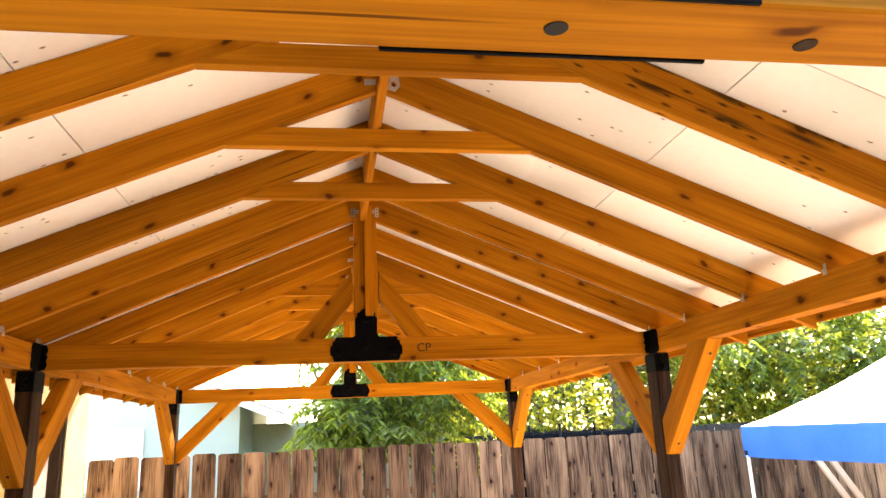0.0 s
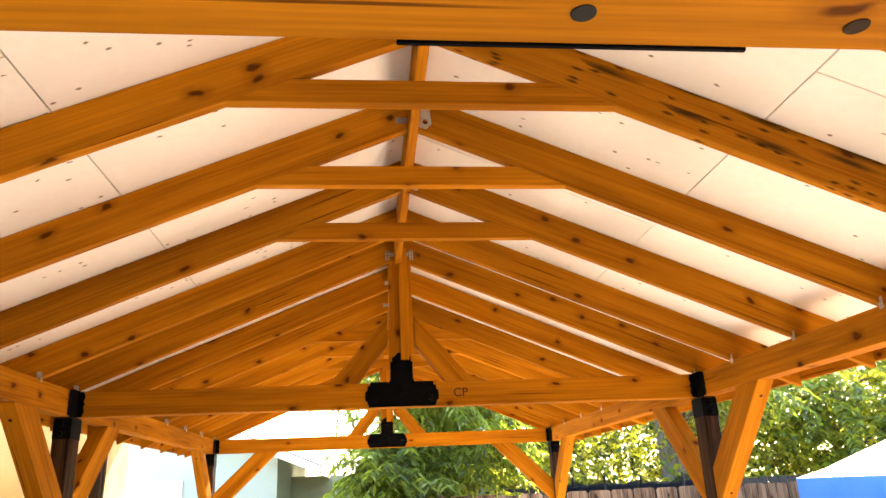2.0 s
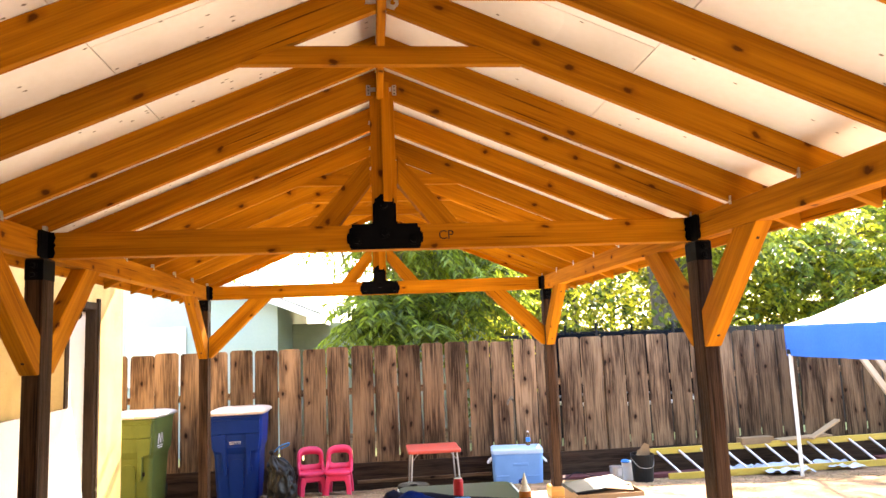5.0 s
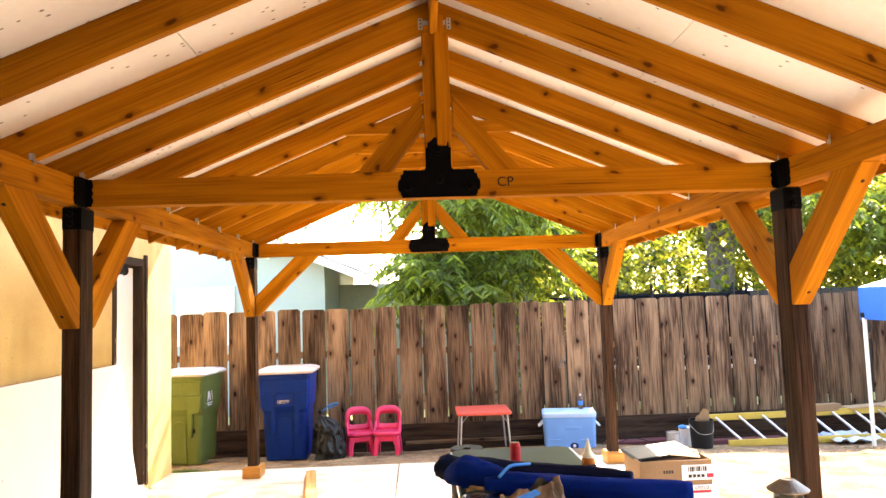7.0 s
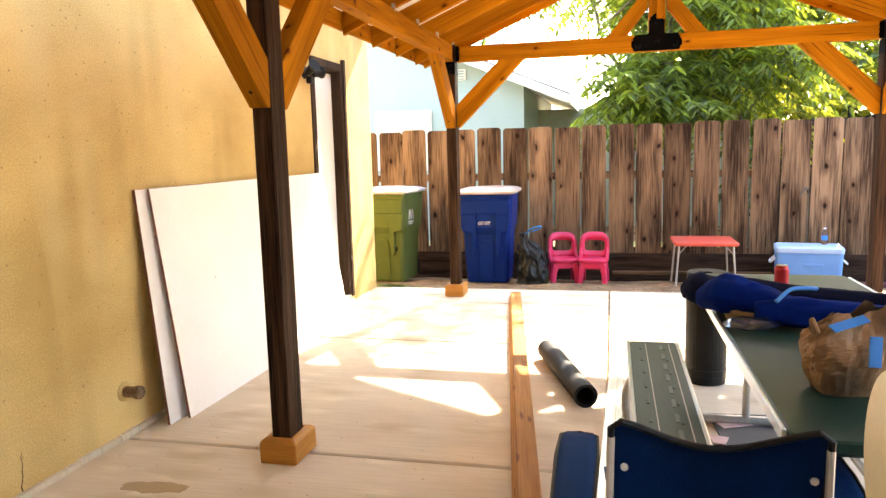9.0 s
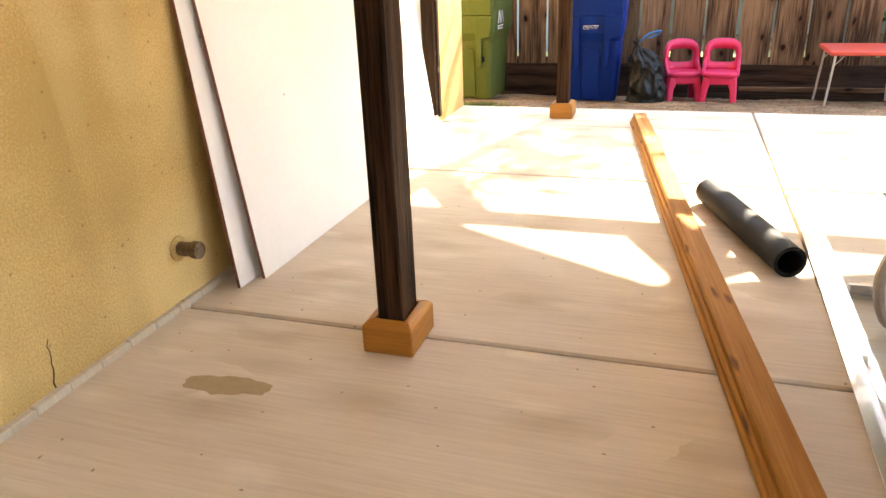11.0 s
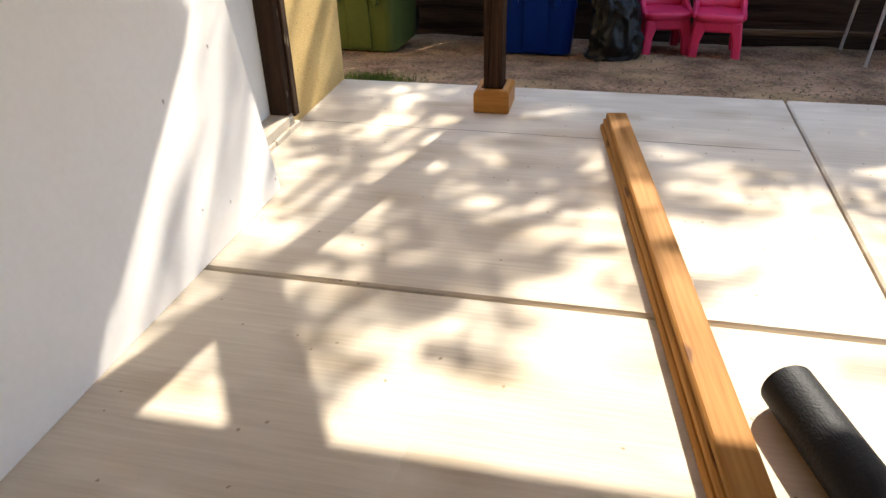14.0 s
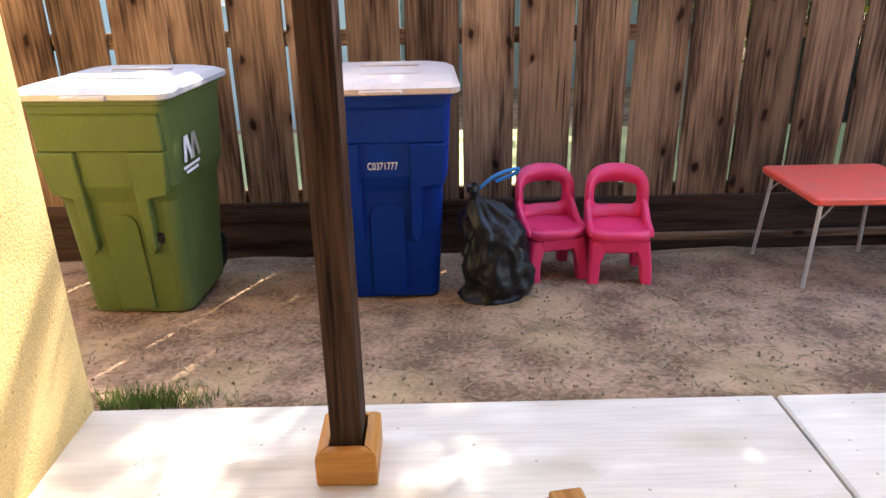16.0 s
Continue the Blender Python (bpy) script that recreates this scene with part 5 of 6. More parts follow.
def canopy():
    c = thing("canopy_tent", "blue pop-up canopy tent with white metal legs", "canopy tent", at=Matrix.Translation((5.10, 4.63, 0)))
    S, top, drop = 3.0, 1.72, 0.38
    bm = bmesh.new()
    n = 12
    grid = {}
    for i in range(n + 1):
        for j in range(n + 1):
            u, v_ = i / n, j / n
            e = min(u, 1 - u, v_, 1 - v_) * 2
            z = top + 0.92 * e ** 1.12 - 0.035 * math.sin(math.pi * 2 * max(abs(u - 0.5), abs(v_ - 0.5))) + 0.012 * noise.noise((u * 9, v_ * 9, 1))
            grid[i, j] = bm.verts.new((S * u, -S * v_, z))
    for i in range(n):
        for j in range(n):
            bm.faces.new((grid[i, j], grid[i, j + 1], grid[i + 1, j + 1], grid[i + 1, j]))
    part("roof_cloth", bm, CANOPY, c, smooth=True)
    for k in range(4):
        bm = bmesh.new()
        a = []
        for i in range(17):
            u = i / 16
            p = [(S * u, 0), (S, -S * u), (S - S * u, -S), (0, -S + S * u)][k]
            wv = 0.012 * math.sin(u * 21 + k)
            nx, ny = [(0, 1), (1, 0), (0, -1), (-1, 0)][k]
            sag = 0.035 * math.sin(math.pi * u)
            a.append((bm.verts.new((p[0], p[1], top - 0.0)), bm.verts.new((p[0] + nx * (wv + 0.01), p[1] + ny * (wv + 0.01), top - drop / 2)), bm.verts.new((p[0] + nx * wv * 2, p[1] + ny * wv * 2, top - drop - sag * 0.3))))
        for p, q in zip(a, a[1:]):
            for r in range(2):
                bm.faces.new((p[r], q[r], q[r + 1], p[r + 1]))
        part("valance", bm, CANOPY, c, smooth=True)
    for x, y in ((0.03, -0.03), (S - 0.03, -0.03), (0.03, -S + 0.03), (S - 0.03, -S + 0.03)):
        leg = part("leg", box(0.035, 0.035, top + 0.1, 0.003), WHITEPAINT, c, at=Matrix.Translation((x, y, top / 2 - 0.08)))
        part("leg_bracket", box(0.06, 0.06, 0.06, 0.006), BLACKPLASTIC, leg, at=Matrix.Translation((0, 0, top / 2 - 0.25)))


canopy()

# ---- on the patio ----
def leaning_sheet(yb, yt, length, xb0, xb1, xt, label):
    """A primed sheet leaning on the wall; its foot stands off the wall a little more at the far end."""
    s = thing("wall_panel", label, "panel", group="leaning panels")
    bm = bmesh.new()
    t = 0.014
    h = 1.25
    quad = [((xb0, yb, 0.002), 0), ((xb1, yb + length, 0.002), 0), ((xt, yt + length, h), 0), ((xt, yt, h), 0)]
    f0 = [bm.verts.new(p) for p, _ in quad]
    f1 = [bm.verts.new((p[0] - t, p[1], p[2])) for p, _ in quad]
    faces = [bm.faces.new(f0), bm.faces.new(f1[::-1])]
    edges = [bm.faces.new((f0[(i + 1) % 4], f0[i], f1[i], f1[(i + 1) % 4])) for i in range(4)]
    bmesh.ops.recalc_face_normals(bm, faces=bm.faces[:])
    for f in edges:
        f.material_index = 1
    me = mesh_of(bm, "sheet", [PANEL, PANELEDGE])
    part("sheet", me, PANEL, s)


leaning_sheet(0.26, 0.295, 2.32, -2.64, -2.58, -2.762, "white primed siding sheet leaning on the stucco wall")
leaning_sheet(0.368, 0.378, 2.325, -2.587, -2.555, -2.738, "white primed siding sheet with raw brown edges leaning in front")


stack = thing("lumber_stack", "long orange-stained timber strips stacked on the slab", "timber")
p0, p1 = Vector((-1.235, 3.56, 0)), Vector((-0.50, -1.5, 0))
for k, (w, dx) in enumerate(((0.100, -0.012), (0.098, -0.002), (0.094, 0.007))):
    lumber("strip", p0 + Vector((dx, -0.01 * k, 0.016 + 0.031 * k)), p1 + Vector((dx, 0, 0.016 + 0.031 * k)), w, 0.030, STRIP, stack, bevel=0.006)

ft = thing("felt_tube", "black roofing felt roll lying on the slab", "roll")
m = along((-0.775, 1.755, 0.066), (-0.495, 0.885, 0.066))
bm = lathe([(0.058, -0.468), (0.066, -0.468), (0.066, 0.468), (0.058, 0.468), (0.056, 0.4), (0.056, -0.4)], 56)
part("roll", bm, FELT, ft, at=m @ pose(0, 0, 0, 0, 90), smooth=False)
part("core", lathe([(0.05, -0.466), (0.056, -0.466), (0.056, 0.466), (0.05, 0.466), (0.049, 0.3), (0.049, -0.3)], 24), BLACKPLASTIC, ft, at=m @ pose(0, 0, 0, 0, 90))
for k, (p, q, w) in enumerate((((-0.335, 2.0, 0.006), (-0.405, -0.9, 0.006), 0.05), ((-0.30, 1.55, 0.006), (-0.36, -0.9, 0.006), 0.03))):
    st = thing("metal_strip", "long thin aluminium flashing strip on the slab", "metal strip", group="flashing strips")
    lumber("web", p, q, w, 0.003, ALU, st, bevel=0.0005)
    lumber("lip", Vector(p) + Vector((w / 2, 0, 0.012)), Vector(q) + Vector((w / 2, 0, 0.012)), 0.003, 0.022, ALU, st, bevel=0.0005)

# folding picnic table, and its bench
TZ = 0.69
pt = thing("folding_table", "dark green folding table with an aluminium edge", "table")
TX0, TX1, TY0, TY1 = 0.075, 0.86, -1.10, 1.25
part("tabletop", solid([round_rect(TX1 - TX0 - 0.03, TY1 - TY0 - 0.03, 0.05, TZ - 0.045, (TX0 + TX1) / 2, (TY0 + TY1) / 2), round_rect(TX1 - TX0, TY1 - TY0, 0.06, TZ - 0.03, (TX0 + TX1) / 2, (TY0 + TY1) / 2),
                        round_rect(TX1 - TX0, TY1 - TY0, 0.06, TZ - 0.006, (TX0 + TX1) / 2, (TY0 + TY1) / 2), round_rect(TX1 - TX0 - 0.012, TY1 - TY0 - 0.012, 0.055, TZ, (TX0 + TX1) / 2, (TY0 + TY1) / 2)]), TABLEGREEN, pt)
for x in (TX0 - 0.006, TX1 + 0.006):
    lumber("edge_strip", (x, TY0 + 0.06, TZ - 0.018), (x, TY1 - 0.06, TZ - 0.018), 0.012, 0.04, ALU, pt)
for y in (TY0 + 0.55, TY1 - 0.5):
    for x in (0.3, 0.66):
        part("leg", tube([(x, y, 0.03), (x, y, TZ - 0.04)], 0.019), LEGMETAL, pt)
    part("foot_bar", tube([(-0.30, y, 0.03), (0.1, y, 0.03), (0.86, y, 0.03), (1.2, y, 0.03)], 0.024), LEGMETAL, pt)
part("cross_bar", tube([(0.48, TY0 + 0.55, 0.3), (0.48, TY1 - 0.5, 0.3)], 0.015), LEGMETAL, pt)

bn = thing("bench", "grey-green bench with an aluminium edge on bent steel legs", "bench")
BX0, BX1, BY0, BY1, BZ = -0.27, -0.05, -1.05, 0.71, 0.43
part("seat", solid([round_rect(BX1 - BX0 - 0.02, BY1 - BY0 - 0.02, 0.02, BZ - 0.04, (BX0 + BX1) / 2, (BY0 + BY1) / 2), round_rect(BX1 - BX0, BY1 - BY0, 0.025, BZ - 0.03, (BX0 + BX1) / 2, (BY0 + BY1) / 2),
                    round_rect(BX1 - BX0, BY1 - BY0, 0.025, BZ, (BX0 + BX1) / 2, (BY0 + BY1) / 2)]), BENCHGREEN, bn)
for x in (BX0 - 0.008, BX1 + 0.008):
    lumber("edge_strip", (x, BY0, BZ - 0.016), (x, BY1, BZ - 0.016), 0.016, 0.04, ALU, bn)
for x in (BX0 + 0.05, BX1 - 0.06):
    for k in range(9):
        part("stud", box(0.012, 0.05, 0.004, 0.0015), BENCHGREEN, bn, at=Matrix.Translation((x, BY0 + 0.12 + k * 0.19, BZ + 0.001)))
    lumber("groove", (x + 0.025, BY0 + 0.05, BZ + 0.0015), (x + 0.025, BY1 - 0.05, BZ + 0.0015), 0.004, 0.002, LEGMETAL, bn, bevel=0)
for k in range(11):
    part("wear_strip", box(0.016, 0.085, 0.002, 0.0005), BENCHRIB, bn, "pale worn rib", at=Matrix.Translation((BX1 - 0.075, BY0 + 0.10 + k * 0.155, BZ + 0.0012)))
for y in (BY0 + 0.45, BY1 - 0.28):
    part("leg", tube(curve_pts([(-0.2, y, BZ - 0.04), (-0.27, y, BZ - 0.12), (-0.29, y, 0.2), (-0.25, y, 0.07), (-0.15, y, 0.03), (0.1, y, 0.03)]), 0.022), LEGMETAL, bn)
    part("foot_cap", box(0.09, 0.055, 0.02, 0.005), BLACKPLASTIC, bn, at=Matrix.Translation((-0.17, y, 0.011)))

sr = thing("felt_roll", "black roofing felt roll standing on end beside the table", "roll", at=Matrix.Translation((0.19, 1.45, 0.0)))
part("roll", lathe([(0.03, 0), (0.115, 0.002), (0.118, 0.01), (0.117, 0.66), (0.112, 0.665), (0.03, 0.66), (0.03, 0.02)], 32), FELT, sr)
part("sleeve", lathe([(0.119, 0.05), (0.121, 0.052), (0.121, 0.09), (0.119, 0.092)], 32), BLACKPLASTIC, sr)

# large felt roll by the chair, on a carton
cx = thing("carton", "brown cardboard carton under a roofing roll", "carton", at=Matrix.Translation((0.62, -1.78, 0.0)))
part("box_body", box(0.9, 0.36, 0.74, 0.006), CARD, cx, at=Matrix.Translation((0, 0, 0.371)))
part("flap_tape", box(0.9, 0.05, 0.002), CREAM, cx, at=Matrix.Translation((0, 0, 0.7435)))
br = thing("felt_roll", "thick black roofing felt roll lying on a carton", "roll", at=along((0.05, -1.78, 0.912), (1.05, -1.86, 0.912)))
part("roll", lathe([(0.045, -0.5), (0.16, -0.5), (0.166, -0.494), (0.166, 0.494), (0.16, 0.5), (0.045, 0.5), (0.044, 0.45), (0.044, -0.45)], 44), FELT, br, at=pose(0, 0, 0, 0, 90))
part("end_paper", lathe([(0.05, 0), (0.158, 0), (0.158, 0.003), (0.05, 0.003)], 44), CREAM, br, "cream paper end", at=Matrix.Translation((-0.503, 0, 0)) @ pose(0, 0, 0, 0, 90))


def camp_chair():
    c = thing("camping_chair", "blue folding camping chair with black piping, seen from behind", "chair")
    x0, x1, yb = -0.36, 0.09, -1.34
    # back cloth: wavy top edge
    bm = bmesh.new()
    n = 20
    rows = []
    for j in range(7):
        row = []
        for i in range(n + 1):
            u = i / n
            topz = 0.80 - 0.055 * math.sin(math.pi * u) ** 1.2 + 0.012 * math.cos(u * 2 * math.pi) - 0.02 * (abs(u - 0.5) > 0.47)
            z = 0.42 + (topz - 0.42) * j / 6
            y = yb + 0.05 * math.sin(math.pi * u) + (0.7 - z) * 0.18
            row.append(bm.verts.new((x0 + (x1 - x0) * u, y, z)))
        rows.append(row)
    for a, b in zip(rows, rows[1:]):
        for i in range(n):
            bm.faces.new((a[i], a[i + 1], b[i + 1], b[i]))
    bmesh.ops.solidify(bm, geom=bm.faces[:], thickness=0.006)
    edge = [v.co.copy() for v in rows[-1]]
    part("backrest", bm, CHAIRBLUE, c, smooth=True)
    part("piping", tube([(x0, yb + 0.05, 0.42)] + edge + [(x1, yb + 0.05, 0.42)], 0.008, 8), BLACKPLASTIC, c, "black edge piping")
    bm = solid([[(x0 + 0.02, yb + 0.12, 0.40), (x1 - 0.02, yb + 0.12, 0.40), (x1 + 0.02, yb + 0.55, 0.43), (x0 - 0.02, yb + 0.55, 0.43)],
                [(x0 + 0.02, yb + 0.12, 0.408), (x1 - 0.02, yb + 0.12, 0.408), (x1 + 0.02, yb + 0.55, 0.438), (x0 - 0.02, yb + 0.55, 0.438)]])
    part("seat", bm, CHAIRBLUE, c)
    for s, xa in ((-1, x0 - 0.09), (1, x1 + 0.09)):
        rings = []
        for k, (y, w, z) in enumerate(((yb + 0.02, 0.06, 0.55), (yb + 0.06, 0.10, 0.557), (yb + 0.3, 0.11, 0.575), (yb + 0.42, 0.108, 0.578), (yb + 0.46, 0.09, 0.575))):
            rings.append([(xa + w / 2 * math.cos(a * math.pi / 6), y, z + 0.014 * math.sin(a * math.pi / 6) - 0.01 * (1 - abs(math.cos(a * math.pi / 6)))) for a in range(12)])
        arm = part("armrest", solid(rings), CHAIRBLUE, c, smooth=True)
        part("piping", tube([(xa - 0.048, yb + 0.04, 0.553), (xa - 0.056, yb + 0.3, 0.575), (xa - 0.052, yb + 0.44, 0.577), (xa, yb + 0.468, 0.576), (xa + 0.052, yb + 0.44, 0.577), (xa + 0.056, yb + 0.3, 0.575), (xa + 0.048, yb + 0.04, 0.553)], 0.006, 6), BLACKPLASTIC, arm)
        part("back_pole", tube([(x0 - 0.01 if s < 0 else x1 + 0.01, yb + 0.02, 0.02), (x0 if s < 0 else x1, yb - 0.012, 0.77)], 0.009), LEGMETAL, c)
        part("front_pole", tube([(xa, yb + 0.42, 0.0), (xa, yb + 0.42, 0.567)], 0.009), LEGMETAL, c)
        part("cross_leg", tube([(xa, yb + 0.42, 0.03), (x0 if s < 0 else x1, yb + 0.05, 0.42)], 0.008), LEGMETAL, c)
        part("stud", lathe([(0.009, 0), (0.009, 0.004), (0.004, 0.006)], 10), ALU, c, at=Matrix.Translation((x0 + 0.03 if s < 0 else x1 - 0.03, yb - 0.012, 0.70)) @ pose(0, 0, 0, 90))
    part("brace_bar", tube([(x0, yb + 0.05, 0.05), (x1, yb + 0.4, 0.4)], 0.008), LEGMETAL, c)
    part("brace_bar", tube([(x1, yb + 0.05, 0.05), (x0, yb + 0.4, 0.4)], 0.008), LEGMETAL, c)


camp_chair()


def blue_bundle():
    b = thing("tent_bag", "long royal blue cloth bag with a navy flap on a table", "bag")

    def roll(points, radii, mat, name, seed):
        own = bmesh.new()
        line = curve_pts(points, 11)
        m = len(line)
        rings = []
        for i, p in enumerate(line):
            t = i / (m - 1)
            j = t * (len(radii) - 1)
            r = radii[int(j)] * (1 - j % 1) + radii[min(int(j) + 1, len(radii) - 1)] * (j % 1)
            d = (line[min(i + 1, m - 1)] - line[max(i - 1, 0)]).normalized()
            side = d.cross(Vector((0, 0, 1))).normalized()
            up = side.cross(d)
            ring = []
            for k in range(32):
                a = 2 * math.pi * k / 32
                rr = r * (1 + 0.16 * noise.noise((math.cos(a) * 1.6 + seed, math.sin(a) * 1.6, t * 5)) - 0.13 * abs(noise.noise((math.cos(a) * 3.5 + seed, math.sin(a) * 3.5, t * 9))) + 0.05 * noise.noise((math.cos(a) * 7 + seed, math.sin(a) * 7, t * 22)))
                q = p + side * rr * math.cos(a) + up * rr * 0.85 * math.sin(a)
                q.z = max(q.z, TZ + 0.004) if -0.02 < q.x < 0.9 else q.z
                ring.append(q)
            rings.append(ring)
        part(name, solid(rings), mat, b, smooth=True)
    roll([(0.20, 0.08, 0.745), (0.42, 0.02, 0.75), (0.75, -0.12, 0.745), (1.15, -0.24, 0.73)], [0.06, 0.072, 0.07, 0.075, 0.08], ROYAL, "sleeve", 1)
    roll([(0.08, 0.36, 0.765), (0.20, 0.32, 0.775), (0.46, 0.20, 0.775), (0.75, 0.04, 0.785), (0.92, -0.06, 0.79)], [0.055, 0.07, 0.06, 0.048, 0.03], NAVY, "flap", 4)
    roll([(0.03, 0.28, 0.75), (0.11, 0.20, 0.785), (0.21, 0.13, 0.78), (0.32, 0.07, 0.765)], [0.055, 0.10, 0.08, 0.05], ROYAL, "bulge", 7)
    roll([(-0.03, 0.38, 0.76), (0.02, 0.34, 0.78), (0.11, 0.31, 0.775)], [0.05, 0.088, 0.06], NAVY, "cap", 9)
    part("strap", tube(curve_pts([(0.26, 0.00, 0.80), (0.32, 0.05, 0.838), (0.39, 0.09, 0.838), (0.44, 0.15, 0.825)]), 0.008), BLUETAPE, b, "bright blue strap")


blue_bundle()


def paper_bag():
    b = thing("paper_bag", "crumpled brown paper bag with blue tape on a table", "paper bag", at=Matrix.Translation((0.31, -0.70, TZ + 0.002)) @ pose(0, 0, 0, 0, 0, 10))
    rings = []
    n, m = 60, 24
    for j in range(m):
        t = j / (m - 1)
        swell = 0.80 + 0.36 * math.sin(math.pi * min(1, t * 1.25) * 0.62)
        neck = max(0.0, t - 0.66) / 0.34
        w = 0.112 * swell * (1 - 0.30 * neck)
        d = 0.088 * swell * (1 - 0.72 * neck)
        ring = []
        for k in range(n):
            a = 2 * math.pi * k / n
            c, q = math.cos(a), math.sin(a)
            f = (abs(c) ** 4 + abs(q) ** 4) ** -0.25
            crease = 0.26 * abs(noise.noise((c * 2.8, q * 2.8, t * 3.2))) + 0.12 * abs(noise.noise((c * 7, q * 7, t * 8))) - 0.10
            pleat = 0.09 * neck * math.sin(a * 9 + 2 * noise.noise((c * 2, q * 2, 1)))
            g = 1 + crease * (0.35 + t) + pleat
            z = 0.235 * t + (0.03 * noise.noise((c * 2.6, q * 2.6, 5)) + 0.025 * c) * t * t
            ring.append((w * f * c * g + 0.035 * t * t, d * f * q * g, max(0.0, z)))
        rings.append(ring)
    own = bmesh.new()
    vs = [[own.verts.new(p) for p in ring] for ring in rings]
    for a, c in zip(vs, vs[1:]):
        for i in range(n):
            own.faces.new((a[i], a[(i + 1) % n], c[(i + 1) % n], c[i]))
    own.faces.new(vs[0][::-1])
    part("sack", own, PAPERBAG, b)
    part("carry_handle", tube(curve_pts([(-0.095, -0.03, 0.15), (-0.125, -0.05, 0.19), (-0.135, -0.06, 0.225), (-0.115, -0.055, 0.185)]), 0.007, 6), CARD, b, "twisted tan paper handle")
    part("tape_strip", box(0.034, 0.004, 0.085, 0.001), BLUETAPE, b, "blue tape strip", at=Matrix.Translation((0.012, -0.118, 0.145)) @ pose(0, 0, 0, -10, 5))
    part("tape_strip", box(0.12, 0.03, 0.004, 0.001), BLUETAPE, b, at=Matrix.Translation((-0.03, -0.055, 0.21)) @ pose(0, 0, 0, 28, -10, 18))


paper_bag()
tin = thing("drink_can", "red drink can standing on a table", "can", at=Matrix.Translation((0.45, 0.80, TZ)))
part("can_body", lathe([(0.026, 0), (0.033, 0.008), (0.033, 0.105), (0.027, 0.118), (0.027, 0.122)], 20), CANRED, tin)
part("can_top", lathe([(0.024, 0), (0.027, 0.002), (0.024, 0.003)], 20), ALU, tin, at=Matrix.Translation((0, 0, 0.122)))
gl = thing("glue_bottle", "amber glue bottle with a cream nozzle on a table", "bottle", at=Matrix.Translation((0.80, 0.36, TZ)))
part("bottle_body", lathe([(0.034, 0), (0.037, 0.006), (0.037, 0.10), (0.032, 0.125), (0.014, 0.14)], 18), HONEY, gl, smooth=True)
part("bottle_neck", lathe([(0.036, 0.10), (0.033, 0.125), (0.018, 0.145), (0.016, 0.165), (0.006, 0.2), (0.004, 0.215)], 18), CREAM, gl)
part("bottle_label", box(0.05, 0.004, 0.06, 0.001), INK, gl, at=Matrix.Translation((0.01, -0.036, 0.05)))
lid = thing("tape_roll", "dark roll of tape lying on a table", "tape", at=Matrix.Translation((0.70, -0.52, TZ)))
part("ring", lathe([(0.03, 0.001), (0.055, 0.001), (0.057, 0.004), (0.057, 0.045), (0.055, 0.048), (0.03, 0.048), (0.03, 0.002)], 28), BLACKPLASTIC, lid)
bm = bmesh.new()
bmesh.ops.create_uvsphere(bm, u_segments=16, v_segments=10, radius=1)
for vtx in bm.verts:
    p = vtx.co
    k = 1 + 0.35 * noise.noise(p * 2.2)
    vtx.co = (p.x * 0.10 * k, p.y * 0.07 * k, 0.024 + p.z * 0.022 * k)
fb = part("plastic_bag", bm, CLEARBAG, None, at=Matrix.Translation((0.17, -0.02, TZ + 0.002)), smooth=True)
tagged(fb, "clear plastic bag of small parts on a table", "plastic bag")
gv = thing("work_gloves", "pair of grey knitted work gloves on a table", "gloves", at=Matrix.Translation((0.14, 0.16, TZ)))
for k in range(2):
    gp = part("glove", solid([round_rect(0.07, 0.09, 0.02, 0.002), round_rect(0.08, 0.10, 0.025, 0.015), round_rect(0.06, 0.08, 0.02, 0.028)]), STRAW, gv, at=Matrix.Translation((0.01 * k, -0.02 * k, 0.026 * k)) @ pose(0, 0, 0, 0, 0, 30 * k))
    for q in range(4):
        part("finger", tube([(-0.026 + 0.017 * q, -0.04, 0.015), (-0.03 + 0.02 * q, -0.105, 0.011)], 0.009, 6), STRAW, gp)

# cartons by the far post
cb = thing("carton", "white shingle carton with printed sides and a hand hole", "carton", at=Matrix.Translation((1.80, 1.80, 0)))
part("box_body", box(0.50, 0.34, 0.29, 0.005), WHITECARD, cb, at=Matrix.Translation((0, 0, 0.146)))
hole = [(0.05 * math.cos(a) + math.copysign(0.02, math.cos(a)), 0.022 * math.sin(a)) for a in [math.pi / 10 + i * math.pi / 8 for i in range(16)]]
part("hand_hole", prism(hole, 0.003, "y"), INK, cb, at=Matrix.Translation((-0.10, -0.171, 0.19)))
part("print_band", box(0.42, 0.002, 0.018), REDINK, cb, at=Matrix.Translation((-0.02, -0.171, 0.245)))
part("print_band", box(0.10, 0.002, 0.02), INK, cb, at=Matrix.Translation((-0.15, -0.171, 0.125)))
lettering("carton_text", "SHINGLES", 0.042, Matrix.Translation((-0.09, -0.1715, 0.06)), INK, cb)
lettering("carton_text", "HIP & RIDGE", 0.03, Matrix.Translation((-0.10, -0.1715, 0.096)), INK, cb)
lettering("carton_text", "07/31/21", 0.034, Matrix.Translation((0.13, -0.1715, 0.27)), INK, cb)
lettering("carton_text", "GRANITE", 0.034, Matrix.Translation((-0.06, -0.1715, 0.27)), INK, cb)
ob_ = thing("carton", "open brown carton of packaging on a white carton", "carton", at=Matrix.Translation((1.74, 1.84, 0.292)))
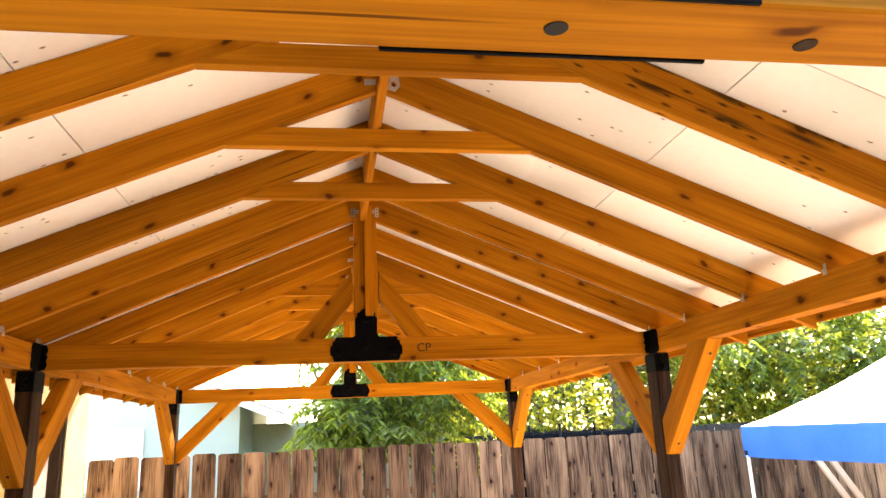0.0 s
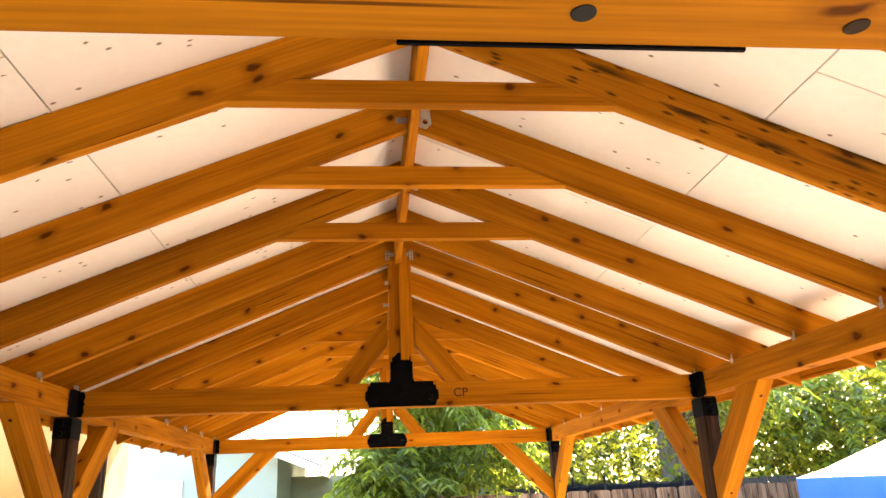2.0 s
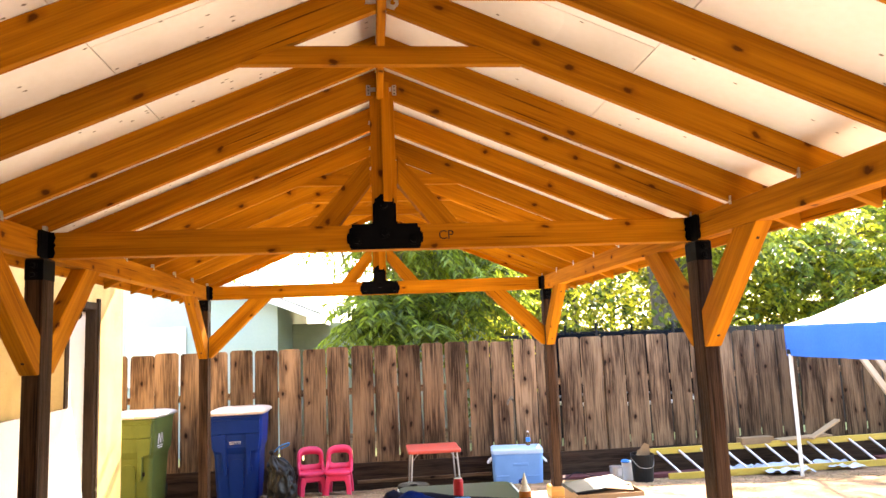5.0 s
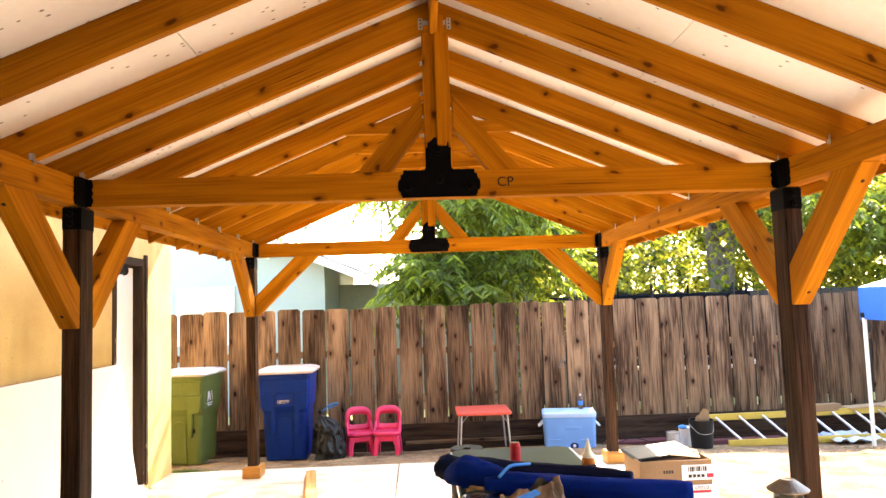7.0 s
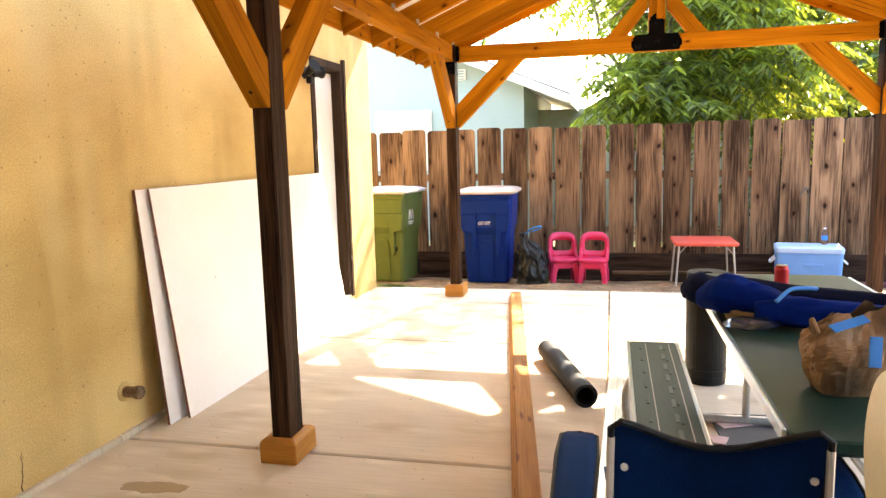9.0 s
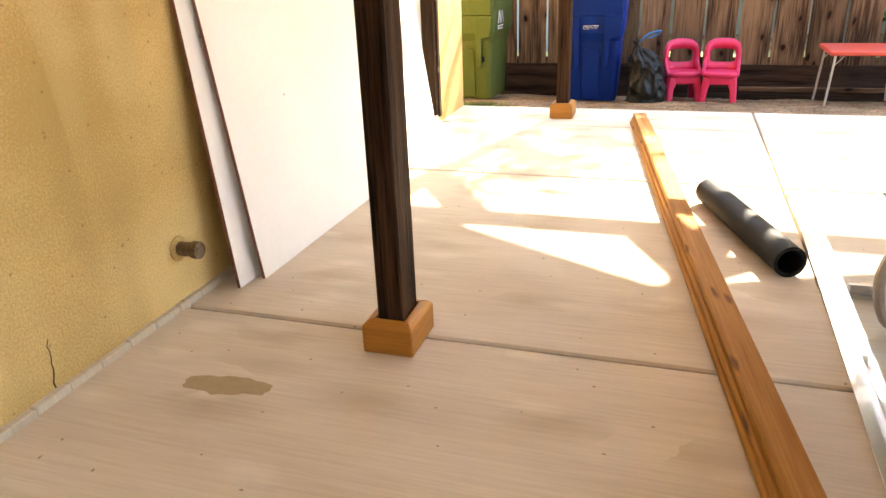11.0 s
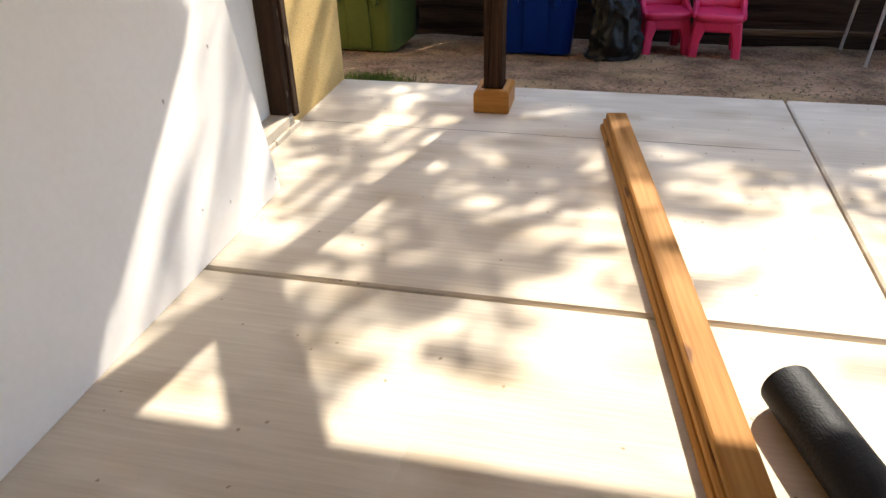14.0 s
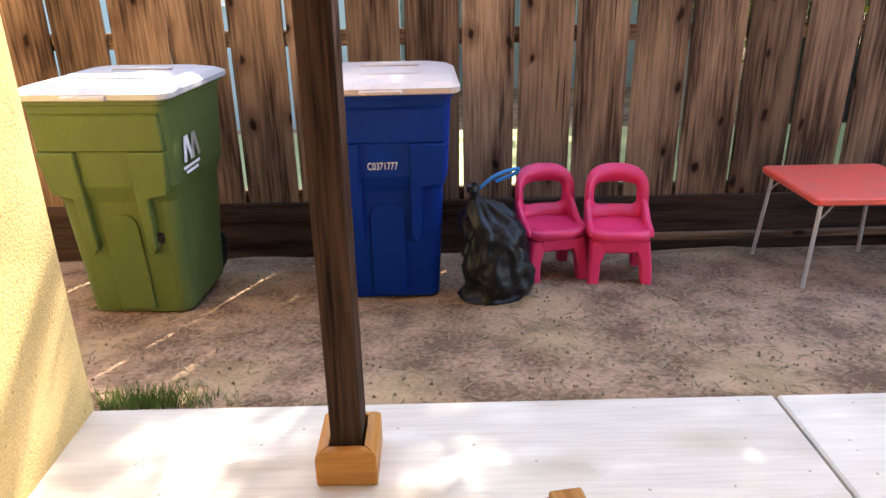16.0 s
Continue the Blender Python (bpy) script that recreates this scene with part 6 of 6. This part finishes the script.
for x, y, sx, sy in ((-0.265, 0, 0.006, 0.40), (0.265, 0, 0.006, 0.40), (0, -0.2, 0.53, 0.006), (0, 0.2, 0.53, 0.006)):
    part("side", box(sx, sy, 0.18), CARD, ob_, at=Matrix.Translation((x, y, 0.09)))
part("base", box(0.52, 0.39, 0.006), CARD, ob_, at=Matrix.Translation((0, 0, 0.006)))
part("tray", box(0.46, 0.33, 0.03, 0.006), BLACKPLASTIC, ob_, at=Matrix.Translation((-0.05, 0.05, 0.197)) @ pose(0, 0, 0, 3, -4, 6))
part("inner_flap", box(0.22, 0.14, 0.004), CARD, ob_, at=Matrix.Translation((0.1, -0.09, 0.215)) @ pose(0, 0, 0, 14, 6, -8))
part("sticker", box(0.24, 0.002, 0.11), WHITEINK, ob_, at=Matrix.Translation((0.16, -0.204, 0.09)))
for k in range(9):
    part("barcode_bar", box(0.006 + 0.004 * (k % 3), 0.002, 0.035), INK, ob_, at=Matrix.Translation((0.09 + 0.016 * k, -0.2055, 0.115)))
part("print_patch", box(0.05, 0.002, 0.03), REDINK, ob_, at=Matrix.Translation((0.25, -0.2055, 0.065)))
for k in range(4):
    part("sticker_text", box(0.024, 0.002, 0.022), INK, ob_, at=Matrix.Translation((0.10 + 0.032 * k, -0.2055, 0.065)))
for k in range(4):
    part("print_text", box(0.014, 0.002, 0.022), INK, ob_, at=Matrix.Translation((-0.09 + 0.02 * k, -0.204, 0.10)))

vc = thing("stove_pipe", "bronze metal stove pipe with a conical rain cap", "stove pipe", at=Matrix.Translation((1.52, -0.42, 0)))
part("pipe", lathe([(0.06, 0), (0.065, 0.01), (0.065, 0.76), (0.06, 0.765), (0.01, 0.76)], 24), CASTMETAL, vc)
part("cap", lathe([(0.02, 0.79), (0.088, 0.79), (0.091, 0.797), (0.03, 0.84), (0.01, 0.842)], 24), CASTMETAL, vc)
for a in range(4):
    part("strut", box(0.012, 0.004, 0.08), CASTMETAL, vc, at=Matrix.Rotation(a * math.pi / 2, 4, "Z") @ Matrix.Translation((0, 0.064, 0.77)))
part("knob", lathe([(0.015, 0), (0.02, 0.01), (0.01, 0.03)], 10), BLACKPLASTIC, vc, at=Matrix.Translation((-0.065, 0, 0.62)) @ pose(0, 0, 0, 0, -90))

# papers and sheets on the slab under the table
for k, (x, y, w, d, r, m, lab) in enumerate(((0.46, 0.66, 0.62, 0.46, 4, GREYSHEET, "dark grey roofing sheets on the slab"), (0.24, 0.74, 0.16, 0.1, 24, PINKPAPER, "crumpled pink paper on the slab"),
                                             (0.12, 0.52, 0.12, 0.09, -18, PINKPAPER, "pink paper scrap on the slab"))):
    ob = part("sheet" if m is GREYSHEET else "paper_scrap", box(w, d, 0.01 if m is GREYSHEET else 0.003), m, None, at=Matrix.Translation((x, y, 0.008 if m is GREYSHEET else 0.016)) @ pose(0, 0, 0, 0, 0, r))
    tagged(ob, lab, "sheet" if m is GREYSHEET else "paper")

# ---- on the house wall ----
sl = thing("security_light", "black twin-head security light on the wall", "wall light", at=Matrix.Translation((WX, 2.52, 2.06)))
part("base", lathe([(0.05, 0), (0.05, 0.02), (0.02, 0.03)], 18), BLACKPLASTIC, sl, at=pose(0, 0, 0, 0, 90))
for s in (-1, 1):
    hd = part("lamp_head", lathe([(0.02, 0), (0.03, 0.01), (0.035, 0.09), (0.05, 0.12), (0.045, 0.12)], 16), BLACKPLASTIC, sl, at=Matrix.Translation((0.05, 0.04 * s, -0.01)) @ pose(0, 0, 0, -70 * s if s > 0 else 30, 60, 0))
part("sensor", box(0.05, 0.05, 0.06, 0.01), BLACKPLASTIC, sl, at=Matrix.Translation((0.05, 0, -0.06)))
sp = thing("pipe_stub", "rusty capped pipe stub on the stucco wall", "pipe", at=Matrix.Translation((WX, 0.10, 0.235)))
part("flange", lathe([(0.05, 0), (0.05, 0.006), (0.03, 0.01)], 18), STUCCO, sp, at=pose(0, 0, 0, 0, 90))
part("stub", lathe([(0.028, 0), (0.028, 0.07), (0.034, 0.072), (0.034, 0.1), (0.02, 0.102)], 18), material("rusty_cap", (0.20, 0.13, 0.07), (0.08, 0.05, 0.03), 0.8, scale=(30, 30, 30), amount=0.8, bump=0.5), sp, at=pose(0, 0, 0, 0, 90))

# stamp ring marks on the middle beam
lettering("grade_stamp", "CP", 0.072, Matrix.Translation((0.352, -0.0012, 2.30)), JAMB, pav)
# counterbored bolt hole and knots under the near beam
part("bolt_hole", lathe([(0.013, 0), (0.0135, 0.001), (0.004, 0.0012)], 20), BLACKPLASTIC, pav, at=Matrix.Translation((0.034, TRUSS[0] + 0.035, BZ0 - 0.0265)))
part("bolt_hole", lathe([(0.013, 0), (0.0135, 0.001), (0.004, 0.0012)], 20), JAMB, pav, at=Matrix.Translation((0.334, TRUSS[0] + 0.045, BZ0 - 0.0265)))

# ---- litter on the soil ----
def scatter(name, count, area, size, mat, label, flat=False):
    vs, fs = [], []
    for _ in range(count):
        x, y = rng.uniform(*area[0]), rng.uniform(*area[1])
        z = soil_z(x, y) + 0.018 * noise.noise((x * 2.1, y * 2.1, 0)) + 0.006
        s = size * rng.uniform(0.4, 1.4)
        a = rng.uniform(0, math.pi)
        b = len(vs)
        if flat:
            d = Vector((math.cos(a), math.sin(a), 0)) * s
            w = Vector((-math.sin(a), math.cos(a), 0)) * 0.003
            o = Vector((x, y, z))
            vs += [o - d - w, o + d - w, o + d + w, o - d + w, o + Vector((0, 0, 0.004))]
            fs += [(b, b + 1, b + 4), (b + 1, b + 2, b + 4), (b + 2, b + 3, b + 4), (b + 3, b, b + 4)]
        else:
            for k in range(5):
                an = a + k * 2 * math.pi / 5
                vs.append(Vector((x + s * math.cos(an), y + s * math.sin(an) * 0.8, z - 0.005)))
            vs.append(Vector((x, y, z + s * 0.7)))
            fs += [(b + k, b + (k + 1) % 5, b + 5) for k in range(5)]
    me = bpy.data.meshes.new(name)
    me.from_pydata([tuple(v) for v in vs], [], fs)
    me.materials.append(mat)
    tagged(new(name, me), label, name.replace("_", " "), kind="stuff")


scatter("gravel", 3200, ((-3.6, 7.5), (4.05, 6.05)), 0.007, PEBBLE, "small pebbles and clods scattered on dry soil")
scatter("straw", 3600, ((-3.6, 6.0), (4.05, 6.1)), 0.03, STRAW, "dry straw and twigs scattered on soil", flat=True)
vs, fs = [], []
for _ in range(900):
    x, y = rng.gauss(-2.62, 0.11), SLAB_END + 0.02 + abs(rng.gauss(0, 0.07))
    o = Vector((x, y, soil_z(x, y) - 0.005))
    d = Vector((rng.uniform(-0.03, 0.03), rng.uniform(-0.03, 0.03), rng.uniform(0.02, 0.075)))
    b = len(vs)
    vs += [o - Vector((0.002, 0, 0)), o + Vector((0.002, 0, 0)), o + d]
    fs.append((b, b + 1, b + 2))
me = bpy.data.meshes.new("grass")
me.from_pydata([tuple(v) for v in vs], [], fs)
me.materials.append(GRASS)
tagged(new("grass", me), "thin green grass tuft at the slab edge", "grass", kind="stuff")
